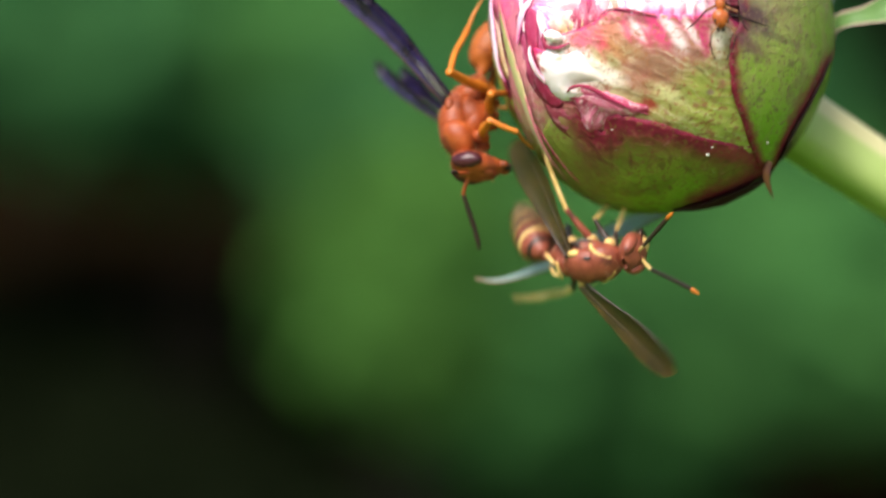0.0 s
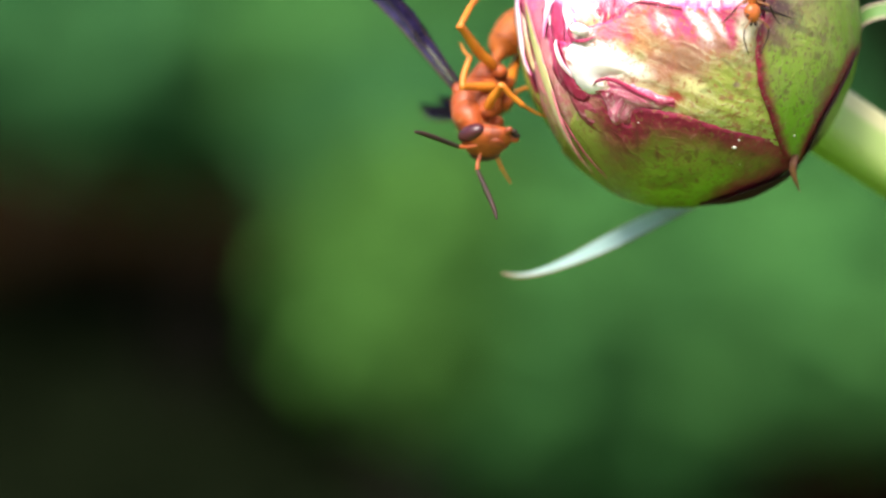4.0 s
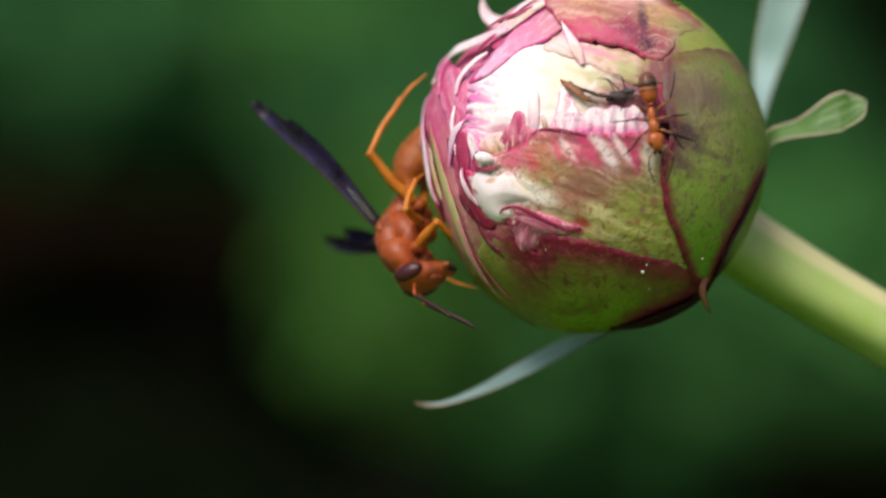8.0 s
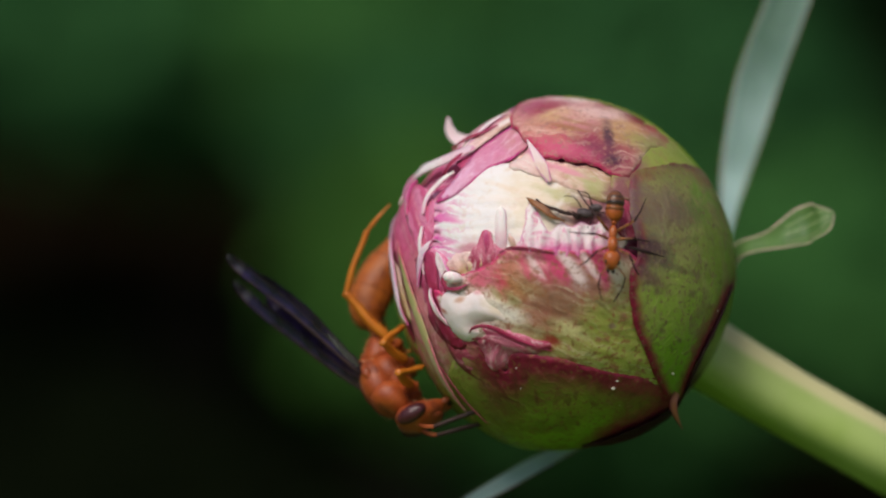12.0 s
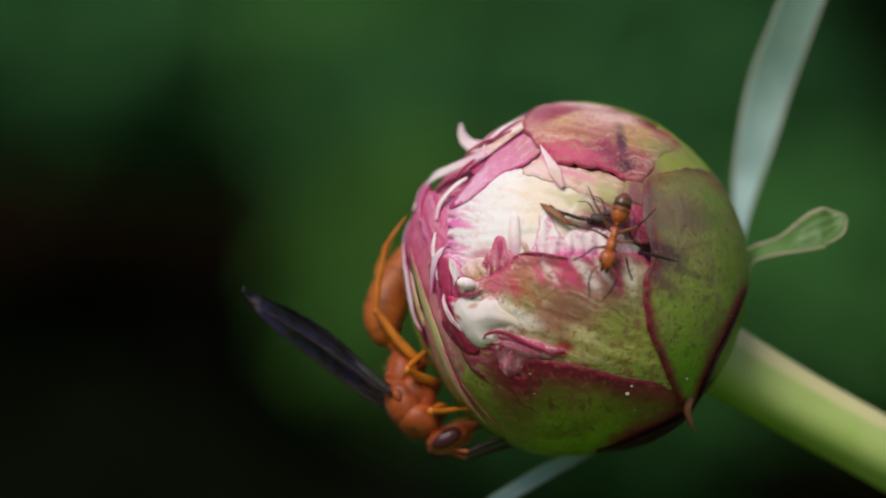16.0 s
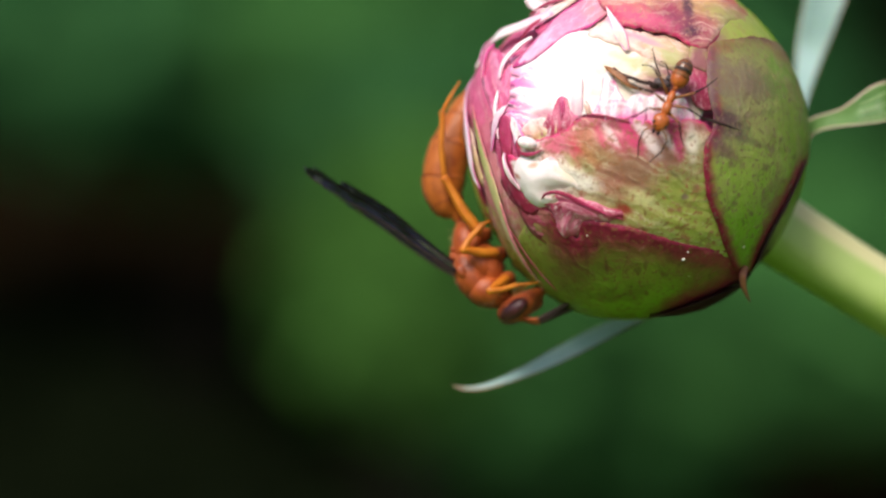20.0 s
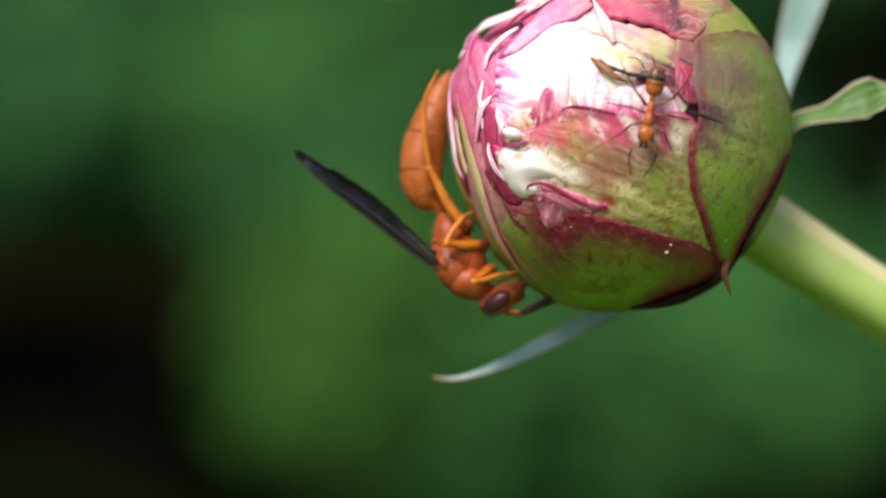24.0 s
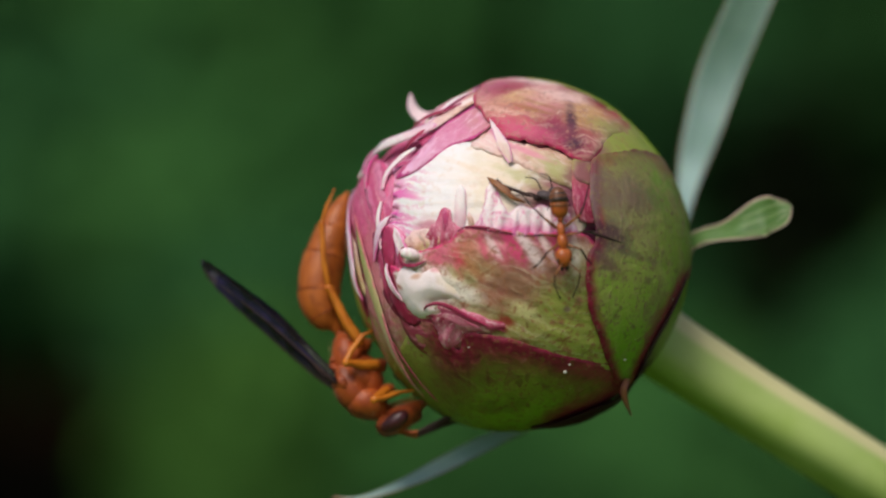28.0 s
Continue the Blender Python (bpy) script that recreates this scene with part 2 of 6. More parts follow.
WHITE_LOBE = petal_material("petal_white_lobe", (0.78, 0.66, 0.64), (0.84, 0.75, 0.76), (0.86, 0.78, 0.8), (0.6, 0.14, 0.26), 0.22, None, 0, (0.8, 0.62, 0.62), 0.2, wrinkle=0.2,
                            patches=((835, 503, (20, 8, 15), (0.6, 0.08, 0.14), 0.85), (780, 543, (7, 4, 20), (0.42, 0.14, 0.06), 0.8), (808, 523, (9, 5, -20), (0.5, 0.22, 0.08), 0.7), (872, 535, (26, 12, 40), (0.64, 0.56, 0.34), 0.6), (842, 575, (14, 4, 10), (0.62, 0.2, 0.3), 0.6)))
CRIMSON = petal_material("petal_crimson", (0.24, 0.012, 0.045), (0.36, 0.022, 0.08), (0.42, 0.045, 0.13), (0.2, 0.01, 0.04), 0.0, (0.22, 0.012, 0.04), 0.4, (0.56, 0.2, 0.3), 0.35)
LILAC = petal_material("petal_lilac", (0.62, 0.36, 0.52), (0.78, 0.6, 0.72), (0.84, 0.74, 0.8), (0.55, 0.08, 0.24), 0.14, None, 0, (0.86, 0.8, 0.84), 0.4, wrinkle=0.25)
PALE_EDGE = petal_material("sepal_pale_edge", (0.26, 0.3, 0.08), (0.44, 0.4, 0.18), (0.56, 0.4, 0.3), (0.46, 0.12, 0.16), 0.3, (0.4, 0.2, 0.12), 0.3, (0.66, 0.64, 0.4), 0.5, wrinkle=0.3)
# purple stains near x 1010-1080 also paint in the shadow under husk and ant
CREAM = petal_material("petal_cream", (0.68, 0.58, 0.47), (0.84, 0.8, 0.77), (0.86, 0.85, 0.86), (0.7, 0.07, 0.4), 0.0, (0.72, 0.53, 0.4), 0.3, (0.9, 0.78, 0.7), 0.4, fringe=(0.72, 0.1, 0.42), wrinkle=0.3,
                       cover=((1050, 395, (40, 40, 0), (0.3, 0.1, 0.13), 0.8), (1078, 360, (20, 40, 10), (0.16, 0.04, 0.07), 0.85), (985, 340, (50, 9, 22), (0.5, 0.5, 0.22), 0.6), (1000, 310, (60, 6, 24), (0.72, 0.35, 0.42), 0.6), (900, 330, (70, 6, 18), (0.8, 0.66, 0.5), 0.5), (770, 380, (30, 5, 10), (0.78, 0.2, 0.48), 0.7), (765, 425, (26, 5, -5), (0.74, 0.14, 0.4), 0.7)),
                       patches=((840, 340, 85, (0.88, 0.86, 0.87), 0.95), (755, 362, 16, (0.7, 0.1, 0.42), 0.7), (752, 408, 14, (0.7, 0.12, 0.4), 0.7), (1030, 330, 45, (0.4, 0.4, 0.14), 0.6), (1040, 358, 45, (0.3, 0.09, 0.12), 0.85), (1010, 372, 35, (0.35, 0.14, 0.14), 0.7), (930, 345, 60, (0.75, 0.62, 0.4), 0.6), (820, 445, 26, (0.55, 0.06, 0.16), 0.7)))
BLUSH = petal_material("petal_blush", (0.46, 0.34, 0.16), (0.75, 0.5, 0.42), (0.84, 0.6, 0.58), (0.6, 0.05, 0.2), 0.0, (0.45, 0.12, 0.11), 0.4, (0.88, 0.8, 0.74), 0.7,
                       cover=((1035, 318, (40, 16, 25), (0.46, 0.46, 0.2), 0.8), (940, 272, (30, 6, 40), (0.72, 0.2, 0.36), 0.8), (985, 292, (50, 5, 20), (0.76, 0.3, 0.4), 0.8), (1075, 330, (20, 18, 0), (0.28, 0.09, 0.12), 0.8), (850, 215, (40, 7, -30), (0.65, 0.1, 0.28), 0.8), (885, 205, (30, 5, -25), (0.9, 0.84, 0.82), 0.8)))
BLUSH_TIP = petal_material("petal_blush_tip", (0.72, 0.55, 0.45), (0.84, 0.68, 0.66), (0.86, 0.74, 0.76), (0.7, 0.24, 0.4), 0.2, (0.7, 0.36, 0.36), 0.3, (0.74, 0.3, 0.42), 0.45)
PINK = petal_material("petal_pink", (0.6, 0.26, 0.3), (0.7, 0.26, 0.42), (0.82, 0.48, 0.68), (0.55, 0.05, 0.22), 0.3, (0.6, 0.12, 0.28), 0.3, (0.88, 0.66, 0.78), 0.6)
ROSE = petal_material("petal_rose", (0.42, 0.04, 0.11), (0.54, 0.07, 0.2), (0.68, 0.2, 0.36), (0.35, 0.015, 0.09), 0.0, (0.28, 0.015, 0.06), 0.4, (0.84, 0.48, 0.62), 0.6)
TAN_STAINS = ((1062, 245, (9, 30, -8), (0.07, 0.03, 0.06), 0.9), (1068, 280, (20, 14, 0), (0.06, 0.025, 0.05), 0.92), (1045, 262, (34, 16, 10), (0.22, 0.05, 0.09), 0.75), (985, 262, (55, 13, 12), (0.6, 0.1, 0.2), 0.85), (940, 258, (30, 8, 40), (0.55, 0.05, 0.13), 0.8), (1050, 200, (50, 8, 10), (0.82, 0.55, 0.52), 0.85), (1120, 214, (34, 8, 18), (0.28, 0.02, 0.03), 0.9),)
TAN_STREAKS = ((1150, 226, (30, 7, 28), (0.5, 0.05, 0.07), 0.8), (1085, 186, (60, 7, 10), (0.5, 0.07, 0.13), 0.7), (960, 190, (40, 8, -15), (0.34, 0.03, 0.08), 0.8), (1010, 178, (40, 5, 0), (0.85, 0.7, 0.65), 0.8), (1130, 252, (40, 14, 10), (0.36, 0.36, 0.12), 0.75), (1000, 228, (36, 3, 10), (0.36, 0.16, 0.06), 0.7), (1005, 216, (30, 3, 14), (0.36, 0.16, 0.06), 0.6),)
TAN = petal_material("petal_tan", (0.36, 0.34, 0.09), (0.6, 0.38, 0.27), (0.58, 0.25, 0.24), (0.42, 0.03, 0.1), 0.3, (0.34, 0.12, 0.14), 0.4, (0.78, 0.56, 0.46), 0.7, speck=(0.42, 0.2, 0.16), wrinkle=0.5,
                     cover=TAN_STAINS + TAN_STREAKS,
                     patches=((990, 225, 55, (0.6, 0.4, 0.2), 0.9), (1062, 262, 34, (0.09, 0.035, 0.07), 0.97), (1040, 270, 60, (0.28, 0.04, 0.09), 0.85), (1120, 215, 22, (0.3, 0.05, 0.07), 0.9), (1170, 222, 30, (0.4, 0.05, 0.07), 0.85), (1030, 285, 50, (0.42, 0.03, 0.1), 0.8), (960, 258, 35, (0.55, 0.06, 0.14), 0.8), (1140, 205, 45, (0.42, 0.05, 0.08), 0.8), (1000, 178, (70, 14, 0), (0.74, 0.4, 0.42), 0.85), (930, 190, (34, 14, -20), (0.42, 0.1, 0.18), 0.85), (1095, 190, 35, (0.78, 0.42, 0.4), 0.8), (1090, 235, 40, (0.6, 0.38, 0.14), 0.7), (1090, 280, 30, (0.4, 0.05, 0.12), 0.7), (1020, 190, 40, (0.7, 0.34, 0.34), 0.7)))
DEEP = petal_material("petal_deep_rose", (0.26, 0.015, 0.05), (0.4, 0.04, 0.11), (0.42, 0.14, 0.13), WINE, 0.0, (0.2, 0.01, 0.04), 0.6, (0.72, 0.4, 0.44), 0.6, speck=(0.3, 0.06, 0.08))
WHITE = petal_material("petal_white", (0.84, 0.6, 0.68), (0.9, 0.82, 0.82), (0.92, 0.9, 0.88), (0.75, 0.25, 0.4), 0.06, None, 0, (0.8, 0.3, 0.5), 0.35, veins=1.6)
LIMB = petal_material("petal_limb", (0.24, 0.3, 0.05), (0.55, 0.2, 0.22), (0.6, 0.1, 0.24), (0.45, 0.04, 0.13), 0.0, (0.42, 0.03, 0.12), 0.5, (0.84, 0.52, 0.56), 0.5)


def leaf_material(name, a, b, rim, rough=0.45):
    m = Mat(name, rough, spec=0.4)
    along, across, edge = m.attr("along"), m.attr("across"), m.attr("edge")
    n = m.noise(160, 4)
    vein = m.noise(1.0, 2, m.combine(m.math("MULTIPLY", across, 9.0), m.math("MULTIPLY", along, 5.0), 0.3), 0.4)
    col = m.mix(m.step(n, 0.3, 0.7), a, b)
    col = m.mix(m.math("MULTIPLY", m.step(vein, 0.55, 0.7), 0.35), col, tuple(min(1, c * 1.5) for c in b))
    col = m.mix(m.step(edge, 0.22, 0.05), col, rim)
    m.set("Base Color", col).set("Subsurface Weight", 0.1)
    m.b.inputs["Subsurface Radius"].default_value = (0.0006, 0.001, 0.0004)
    return m.bump(vein, 0.4, 0.0002).m


GLAUCOUS = leaf_material("leaf_glaucous", (0.3, 0.48, 0.44), (0.4, 0.58, 0.55), (0.3, 0.2, 0.13), 0.65)
TIP = leaf_material("sepal_tip_tan", (0.24, 0.13, 0.05), (0.3, 0.1, 0.06), (0.2, 0.05, 0.04))
VEIN = leaf_material("vein_pale", (0.3, 0.4, 0.2), (0.36, 0.45, 0.25), (0.3, 0.4, 0.2))
BRACT = leaf_material("bract_green", (0.06, 0.15, 0.035), (0.11, 0.22, 0.06), (0.55, 0.4, 0.34))


def stem_material():
    m = Mat("stem_green", 0.45, spec=0.35)
    n, f = m.noise(90, 4), m.noise(1, 3, m.coords((120, 120, 120)), 0.5)
    col = m.mix(m.step(n, 0.35, 0.65), (0.28, 0.41, 0.085), (0.37, 0.49, 0.15))
    # buff towards the stem's upper side
    col = m.mix(m.math("MULTIPLY", m.step(m.attr("ridge"), 0.76, 0.92), 0.8), col, (0.66, 0.6, 0.33))
    m.set("Base Color", col)
    return m.bump(f, 0.3, 0.0003).m


STEM = stem_material()


def chitin(name, a, b, rough=0.38, scale=700.0, dark=None, sheen=0.0):
    m = Mat(name, rough, spec=0.45)
    n, g = m.noise(scale, 4), m.noise(scale * 6, 3)
    col = m.mix(m.step(n, 0.3, 0.7), a, b)
    if dark:
        col = m.mix(m.math("MULTIPLY", m.step(m.noise(scale * 0.6, 2), 0.55, 0.7), 0.7), col, dark)
    m.set("Base Color", col).set("Sheen Weight", sheen)
    m.set("Roughness", m.math("ADD", m.math("MULTIPLY", g, 0.25), rough - 0.1))
    return m.bump(g, 0.25, 0.00008).m


RUST = chitin("chitin_rust", (0.27, 0.045, 0.007), (0.4, 0.082, 0.011), 0.46, dark=(0.12, 0.018, 0.005), sheen=0.04)
ORANGE = chitin("chitin_orange", (0.34, 0.08, 0.009), (0.43, 0.115, 0.013), 0.46, dark=(0.17, 0.03, 0.005), sheen=0.04)
SEAM = chitin("chitin_seam", (0.16, 0.03, 0.006), (0.26, 0.055, 0.009), 0.5)
AMBER = chitin("chitin_amber", (0.46, 0.125, 0.01), (0.58, 0.19, 0.016))
EYE_RED = chitin("eye_wine", (0.04, 0.008, 0.012), (0.07, 0.014, 0.02), 0.22, 2500)
DARK = chitin("chitin_dark", (0.02, 0.008, 0.007), (0.035, 0.012, 0.009), 0.65)
MAHOGANY = chitin("chitin_mahogany", (0.2, 0.045, 0.025), (0.3, 0.075, 0.04), 0.45, dark=(0.05, 0.012, 0.01))
YELLOW = chitin("chitin_yellow", (0.7, 0.44, 0.12), (0.8, 0.57, 0.23), 0.45)
BLACK = chitin("chitin_black", (0.018, 0.011, 0.009), (0.035, 0.02, 0.014), 0.35)
ANT_RED = chitin("ant_amber", (0.34, 0.075, 0.015), (0.45, 0.12, 0.025), 0.28, 1500)
ANT_GASTER = chitin("ant_gaster", (0.2, 0.075, 0.03), (0.13, 0.06, 0.035), 0.22, 900)
HUSK = chitin("husk_brown", (0.16, 0.05, 0.012), (0.32, 0.12, 0.03), 0.5, 1500, dark=(0.05, 0.02, 0.01))
GREY = chitin("dried_grey", (0.05, 0.04, 0.045), (0.12, 0.09, 0.095), 0.6, 1500)
HAIR = chitin("hair_pale", (0.5, 0.3, 0.14), (0.6, 0.4, 0.22), 0.6)
DUST = chitin("dust_white", (0.6, 0.55, 0.48), (0.72, 0.68, 0.6), 0.8)


def wing_material(name, tint, clear, alpha, rough=0.35, spec=0.5, tip=None):
    m = Mat(name, rough, spec=spec)
    n = m.noise(350, 3)
    col = m.mix(m.step(n, 0.3, 0.75), tint, clear)
    if tip:
        # pale band on the crease paints in a reflection; the clear grey tip is real
        crease = m.math("MULTIPLY", m.step(m.attr("along"), 0.7, 0.75), m.step(m.attr("along"), 0.81, 0.77))
        col = m.mix(m.math("MAXIMUM", m.math("MULTIPLY", crease, m.step(n, 0.35, 0.6)), m.step(m.attr("along"), 0.9, 1.0)), col, tip)
    m.set("Base Color", col)
    m.set("Alpha", m.math("ADD", m.math("MULTIPLY", n, 0.15), alpha))
    return m.bump(m.noise(700, 3), 0.5, 0.0002).m


WING = wing_material("wing_violet", (0.008, 0.006, 0.018), (0.03, 0.02, 0.09), 0.92, 0.26, tip=(0.12, 0.11, 0.14))
MEMBRANE = wing_material("wing_clear", (0.2, 0.22, 0.18), (0.32, 0.34, 0.28), 0.12, 0.3)
WING_PALE = wing_material("wing_smoky", (0.03, 0.02, 0.005), (0.065, 0.042, 0.01), 0.55, 0.5, 0.1)


def foliage(name, a, b):
    m = Mat(name, 0.85, spec=0.02)
    col = m.mix(m.island(), a, b)
    m.set("Base Color", m.mix(m.step(m.noise(30, 3), 0.35, 0.7), col, tuple(c * 0.7 for c in a)))
    return m.bump(m.noise(200, 3), 0.3, 0.001).m


# leaves coloured almost black: the shade of garden gaps is in the colour
LEAF_GAP_SHADE = foliage("foliage_gap_shade", (0.004, 0.007, 0.0025), (0.007, 0.011, 0.004))
LEAF_BRIGHT = foliage("foliage_bright", (0.037, 0.13, 0.034), (0.062, 0.19, 0.046))
LEAF_LIME = foliage("foliage_lime", (0.04, 0.12, 0.023), (0.068, 0.178, 0.032))
LEAF_COOL = foliage("foliage_cool", (0.027, 0.105, 0.033), (0.044, 0.142, 0.044))
LEAF_DEEP = foliage("foliage_deep", (0.02, 0.075, 0.02), (0.035, 0.11, 0.028))


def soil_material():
    m = Mat("ground_shade_soil_bounce_lawn", 1.0, spec=0.0)
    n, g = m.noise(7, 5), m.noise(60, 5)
    # soil taken down to near black, putting the shade behind the plants into its colour
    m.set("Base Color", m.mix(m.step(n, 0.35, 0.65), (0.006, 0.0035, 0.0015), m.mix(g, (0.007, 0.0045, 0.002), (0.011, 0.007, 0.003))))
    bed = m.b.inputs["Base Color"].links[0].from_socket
    # lawn out of view, added to bounce light up at bud and stem
    bounce_lawn = m.mix(m.noise(25, 5), (0.07, 0.15, 0.025), (0.12, 0.22, 0.045))
    m.set("Base Color", m.mix(m.step(m.math("ADD", m.attr("bed"), m.math("MULTIPLY", n, 0.3)), 1.1, 1.25), bed, bounce_lawn))
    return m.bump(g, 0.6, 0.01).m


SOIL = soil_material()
BARK = chitin("bark_brown", (0.014, 0.01, 0.006), (0.025, 0.017, 0.01), 0.8, 40)


# ---- mesh helpers ----
MM = 0.001
UNIT = 0.059 * MM  # the drawing unit of the templates


def link(name, verts, faces, material, parent=None, label="", attributes=(), smooth=True):
    """One mesh object from verts and faces, under a thing or a part."""
    me = bpy.data.meshes.new(name)
    me.from_pydata([tuple(v) for v in verts], [], faces)
    for key, values in attributes:
        me.attributes.new(key, "FLOAT", "POINT").data.foreach_set("value", values)
    me.materials.append(material)
    me.polygons.foreach_set("use_smooth", [smooth] * len(me.polygons))
    me.update()
    ob = new(name, me)
    if parent:
        ob.parent = parent
    return tagged(ob, label)


def thing(name, label, category, group="", kind=""):
    return tagged(new(name), label, category, group, kind)


def spline(points, steps=6):
    """Catmull-Rom through points (tuples of any length), open."""
    p = [np.array(q, float) for q in points]
    p = [2 * p[0] - p[1]] + p + [2 * p[-1] - p[-2]]
    out = []
    for i in range(1, len(p) - 2):
        for k in range(steps):
            t = k / steps
            out.append(0.5 * (2 * p[i] + (p[i + 1] - p[i - 1]) * t + (2 * p[i - 1] - 5 * p[i] + 4 * p[i + 1] - p[i + 2]) * t * t + (3 * p[i] - p[i - 1] - 3 * p[i + 1] + p[i + 2]) * t ** 3))
    return out + [p[-2]]


def loop_spline(points, steps=6):
    """Catmull-Rom through points, closed."""
    p = [np.array(q, float) for q in points]
    n, out = len(p), []
    for i in range(n):
        a, b, c, d = p[i - 1], p[i], p[(i + 1) % n], p[(i + 2) % n]
        for k in range(steps):
            t = k / steps
            out.append(0.5 * (2 * b + (c - a) * t + (2 * a - 5 * b + 4 * c - d) * t * t + (3 * b - a - 3 * c + d) * t ** 3))
    return out


def tube(rows, sides=10, flat=1.0, up=(0, 0, 1), steps=5, ridge=0.0, caps=True):
    """Rings round a spine. rows: x, y, z, radius. flat: the ring's size along up against that across it. Returns verts,
    faces, each point's nearness to the ring's top.
    """
    path = spline(rows, steps)
    verts, faces, marks = [], [], []
    for i, r in enumerate(path):
        a, b = path[max(i - 1, 0)][:3], path[min(i + 1, len(path) - 1)][:3]
        d = Vector(b - a).normalized()
        side = d.cross(Vector(up))
        side = side.normalized() if side.length > 1e-6 else Vector((1, 0, 0))
        top = side.cross(d)
        for k in range(sides):
            w = 2 * math.pi * k / sides
            rad = max(r[3], 1e-6) * (1 + ridge * math.cos(3 * w + 0.6))
            verts.append(Vector(r[:3]) + side * math.cos(w) * rad + top * math.sin(w) * rad * flat)
            marks.append(0.5 + 0.5 * math.sin(w))
    n = len(path)
    for i in range(n - 1):
        for k in range(sides):
            k2 = (k + 1) % sides
            faces.append((i * sides + k, i * sides + k2, (i + 1) * sides + k2, (i + 1) * sides + k))
    if caps:
        faces.append(tuple(range(sides))[::-1])
        faces.append(tuple((n - 1) * sides + k for k in range(sides)))
    return verts, faces, marks


def tube_part(name, rows, material, parent, label="", **how):
    v, f, m = tube([(a * MM, b * MM, c * MM, r * MM) for a, b, c, r in rows], **how)
    return link(name, v, f, material, parent, label, [("ridge", m)])


def blob(name, centre, radii, material, parent, label="", turn=(0, 0, 0), pinch=None, rings=14, sides=18, petal=None):
    """A rounded body in mm; pinch(u) scales its girth from back (-1) to front (1). petal: its place in the bud's template."""
    verts, faces = [], []
    m = pose(*(c * MM for c in centre), *turn)
    for i in range(rings + 1):
        u = -math.cos(math.pi * i / rings)
        g = math.sqrt(max(0, 1 - u * u)) * (pinch(u) if pinch else 1)
        for k in range(sides):
            w = 2 * math.pi * k / sides
            verts.append(m @ Vector((u * radii[0] * MM, g * math.cos(w) * radii[1] * MM, g * math.sin(w) * radii[2] * MM)))
    for i in range(rings):
        for k in range(sides):
            k2 = (k + 1) % sides
            faces.append((i * sides + k, (i + 1) * sides + k, (i + 1) * sides + k2, i * sides + k2))
    n = len(verts)
    marks = [("along", [0.8] * n), ("across", [v.x / MM for v in verts]), ("edge", [3.0] * n), ("tx", [petal[0] / 100] * n), ("ty", [petal[1] / 100] * n)] if petal else ()
    return link(name, verts, faces, material, parent, label, marks)


# ---- the bud's own shape ----
TEMPLATE_R = 18.04 * MM
BUD_R = 17.35 * MM
FAR = 0.406
SEEN_R = 306.0
AXIS = Vector((191 / 6881, 1, -36 / 6881)).normalized()
RIGHT = Vector((0, 0, 1)).cross(AXIS).normalized() * -1
UPWARD = RIGHT.cross(AXIS)


def on_bud(x, y, r):
    """The point of the bud under (x, y) of the template, at r from its middle; past the rim it goes on round the back."""
    u, v = (x - 975) / SEEN_R, (477 - y) / SEEN_R
    rho = math.hypot(u, v)
    lim = min(rho, 0.999)
    a = math.atan(lim * math.tan(math.asin(TEMPLATE_R / FAR)))
    th = math.asin(min(1, FAR * math.sin(a) / TEMPLATE_R)) - a
    if rho > 0.999:
        th += (rho - 0.999) * 1.6
    if rho < 1e-6:
        return -AXIS * r
    return (RIGHT * (u / rho) + UPWARD * (v / rho)) * (math.sin(th) * r) - AXIS * (math.cos(th) * r)


def edge_distance(p, ring):
    a, b = ring, np.roll(ring, -1, 0)
    d = b - a
    t = np.clip(((p - a) * d).sum(1) / np.maximum((d * d).sum(1), 1e-9), 0, 1)
    return float(np.sqrt((((a + d * t[:, None]) - p) ** 2).sum(1)).min())


def inside(p, ring):
    a, b = ring, np.roll(ring, -1, 0)
    hit = (a[:, 1] > p[1]) != (b[:, 1] > p[1])
    x = a[:, 0] + (p[1] - a[:, 1]) / np.where(np.abs(b[:, 1] - a[:, 1]) < 1e-9, 1e-9, b[:, 1] - a[:, 1]) * (b[:, 0] - a[:, 0])
    return bool((hit & (p[0] < x)).sum() % 2)


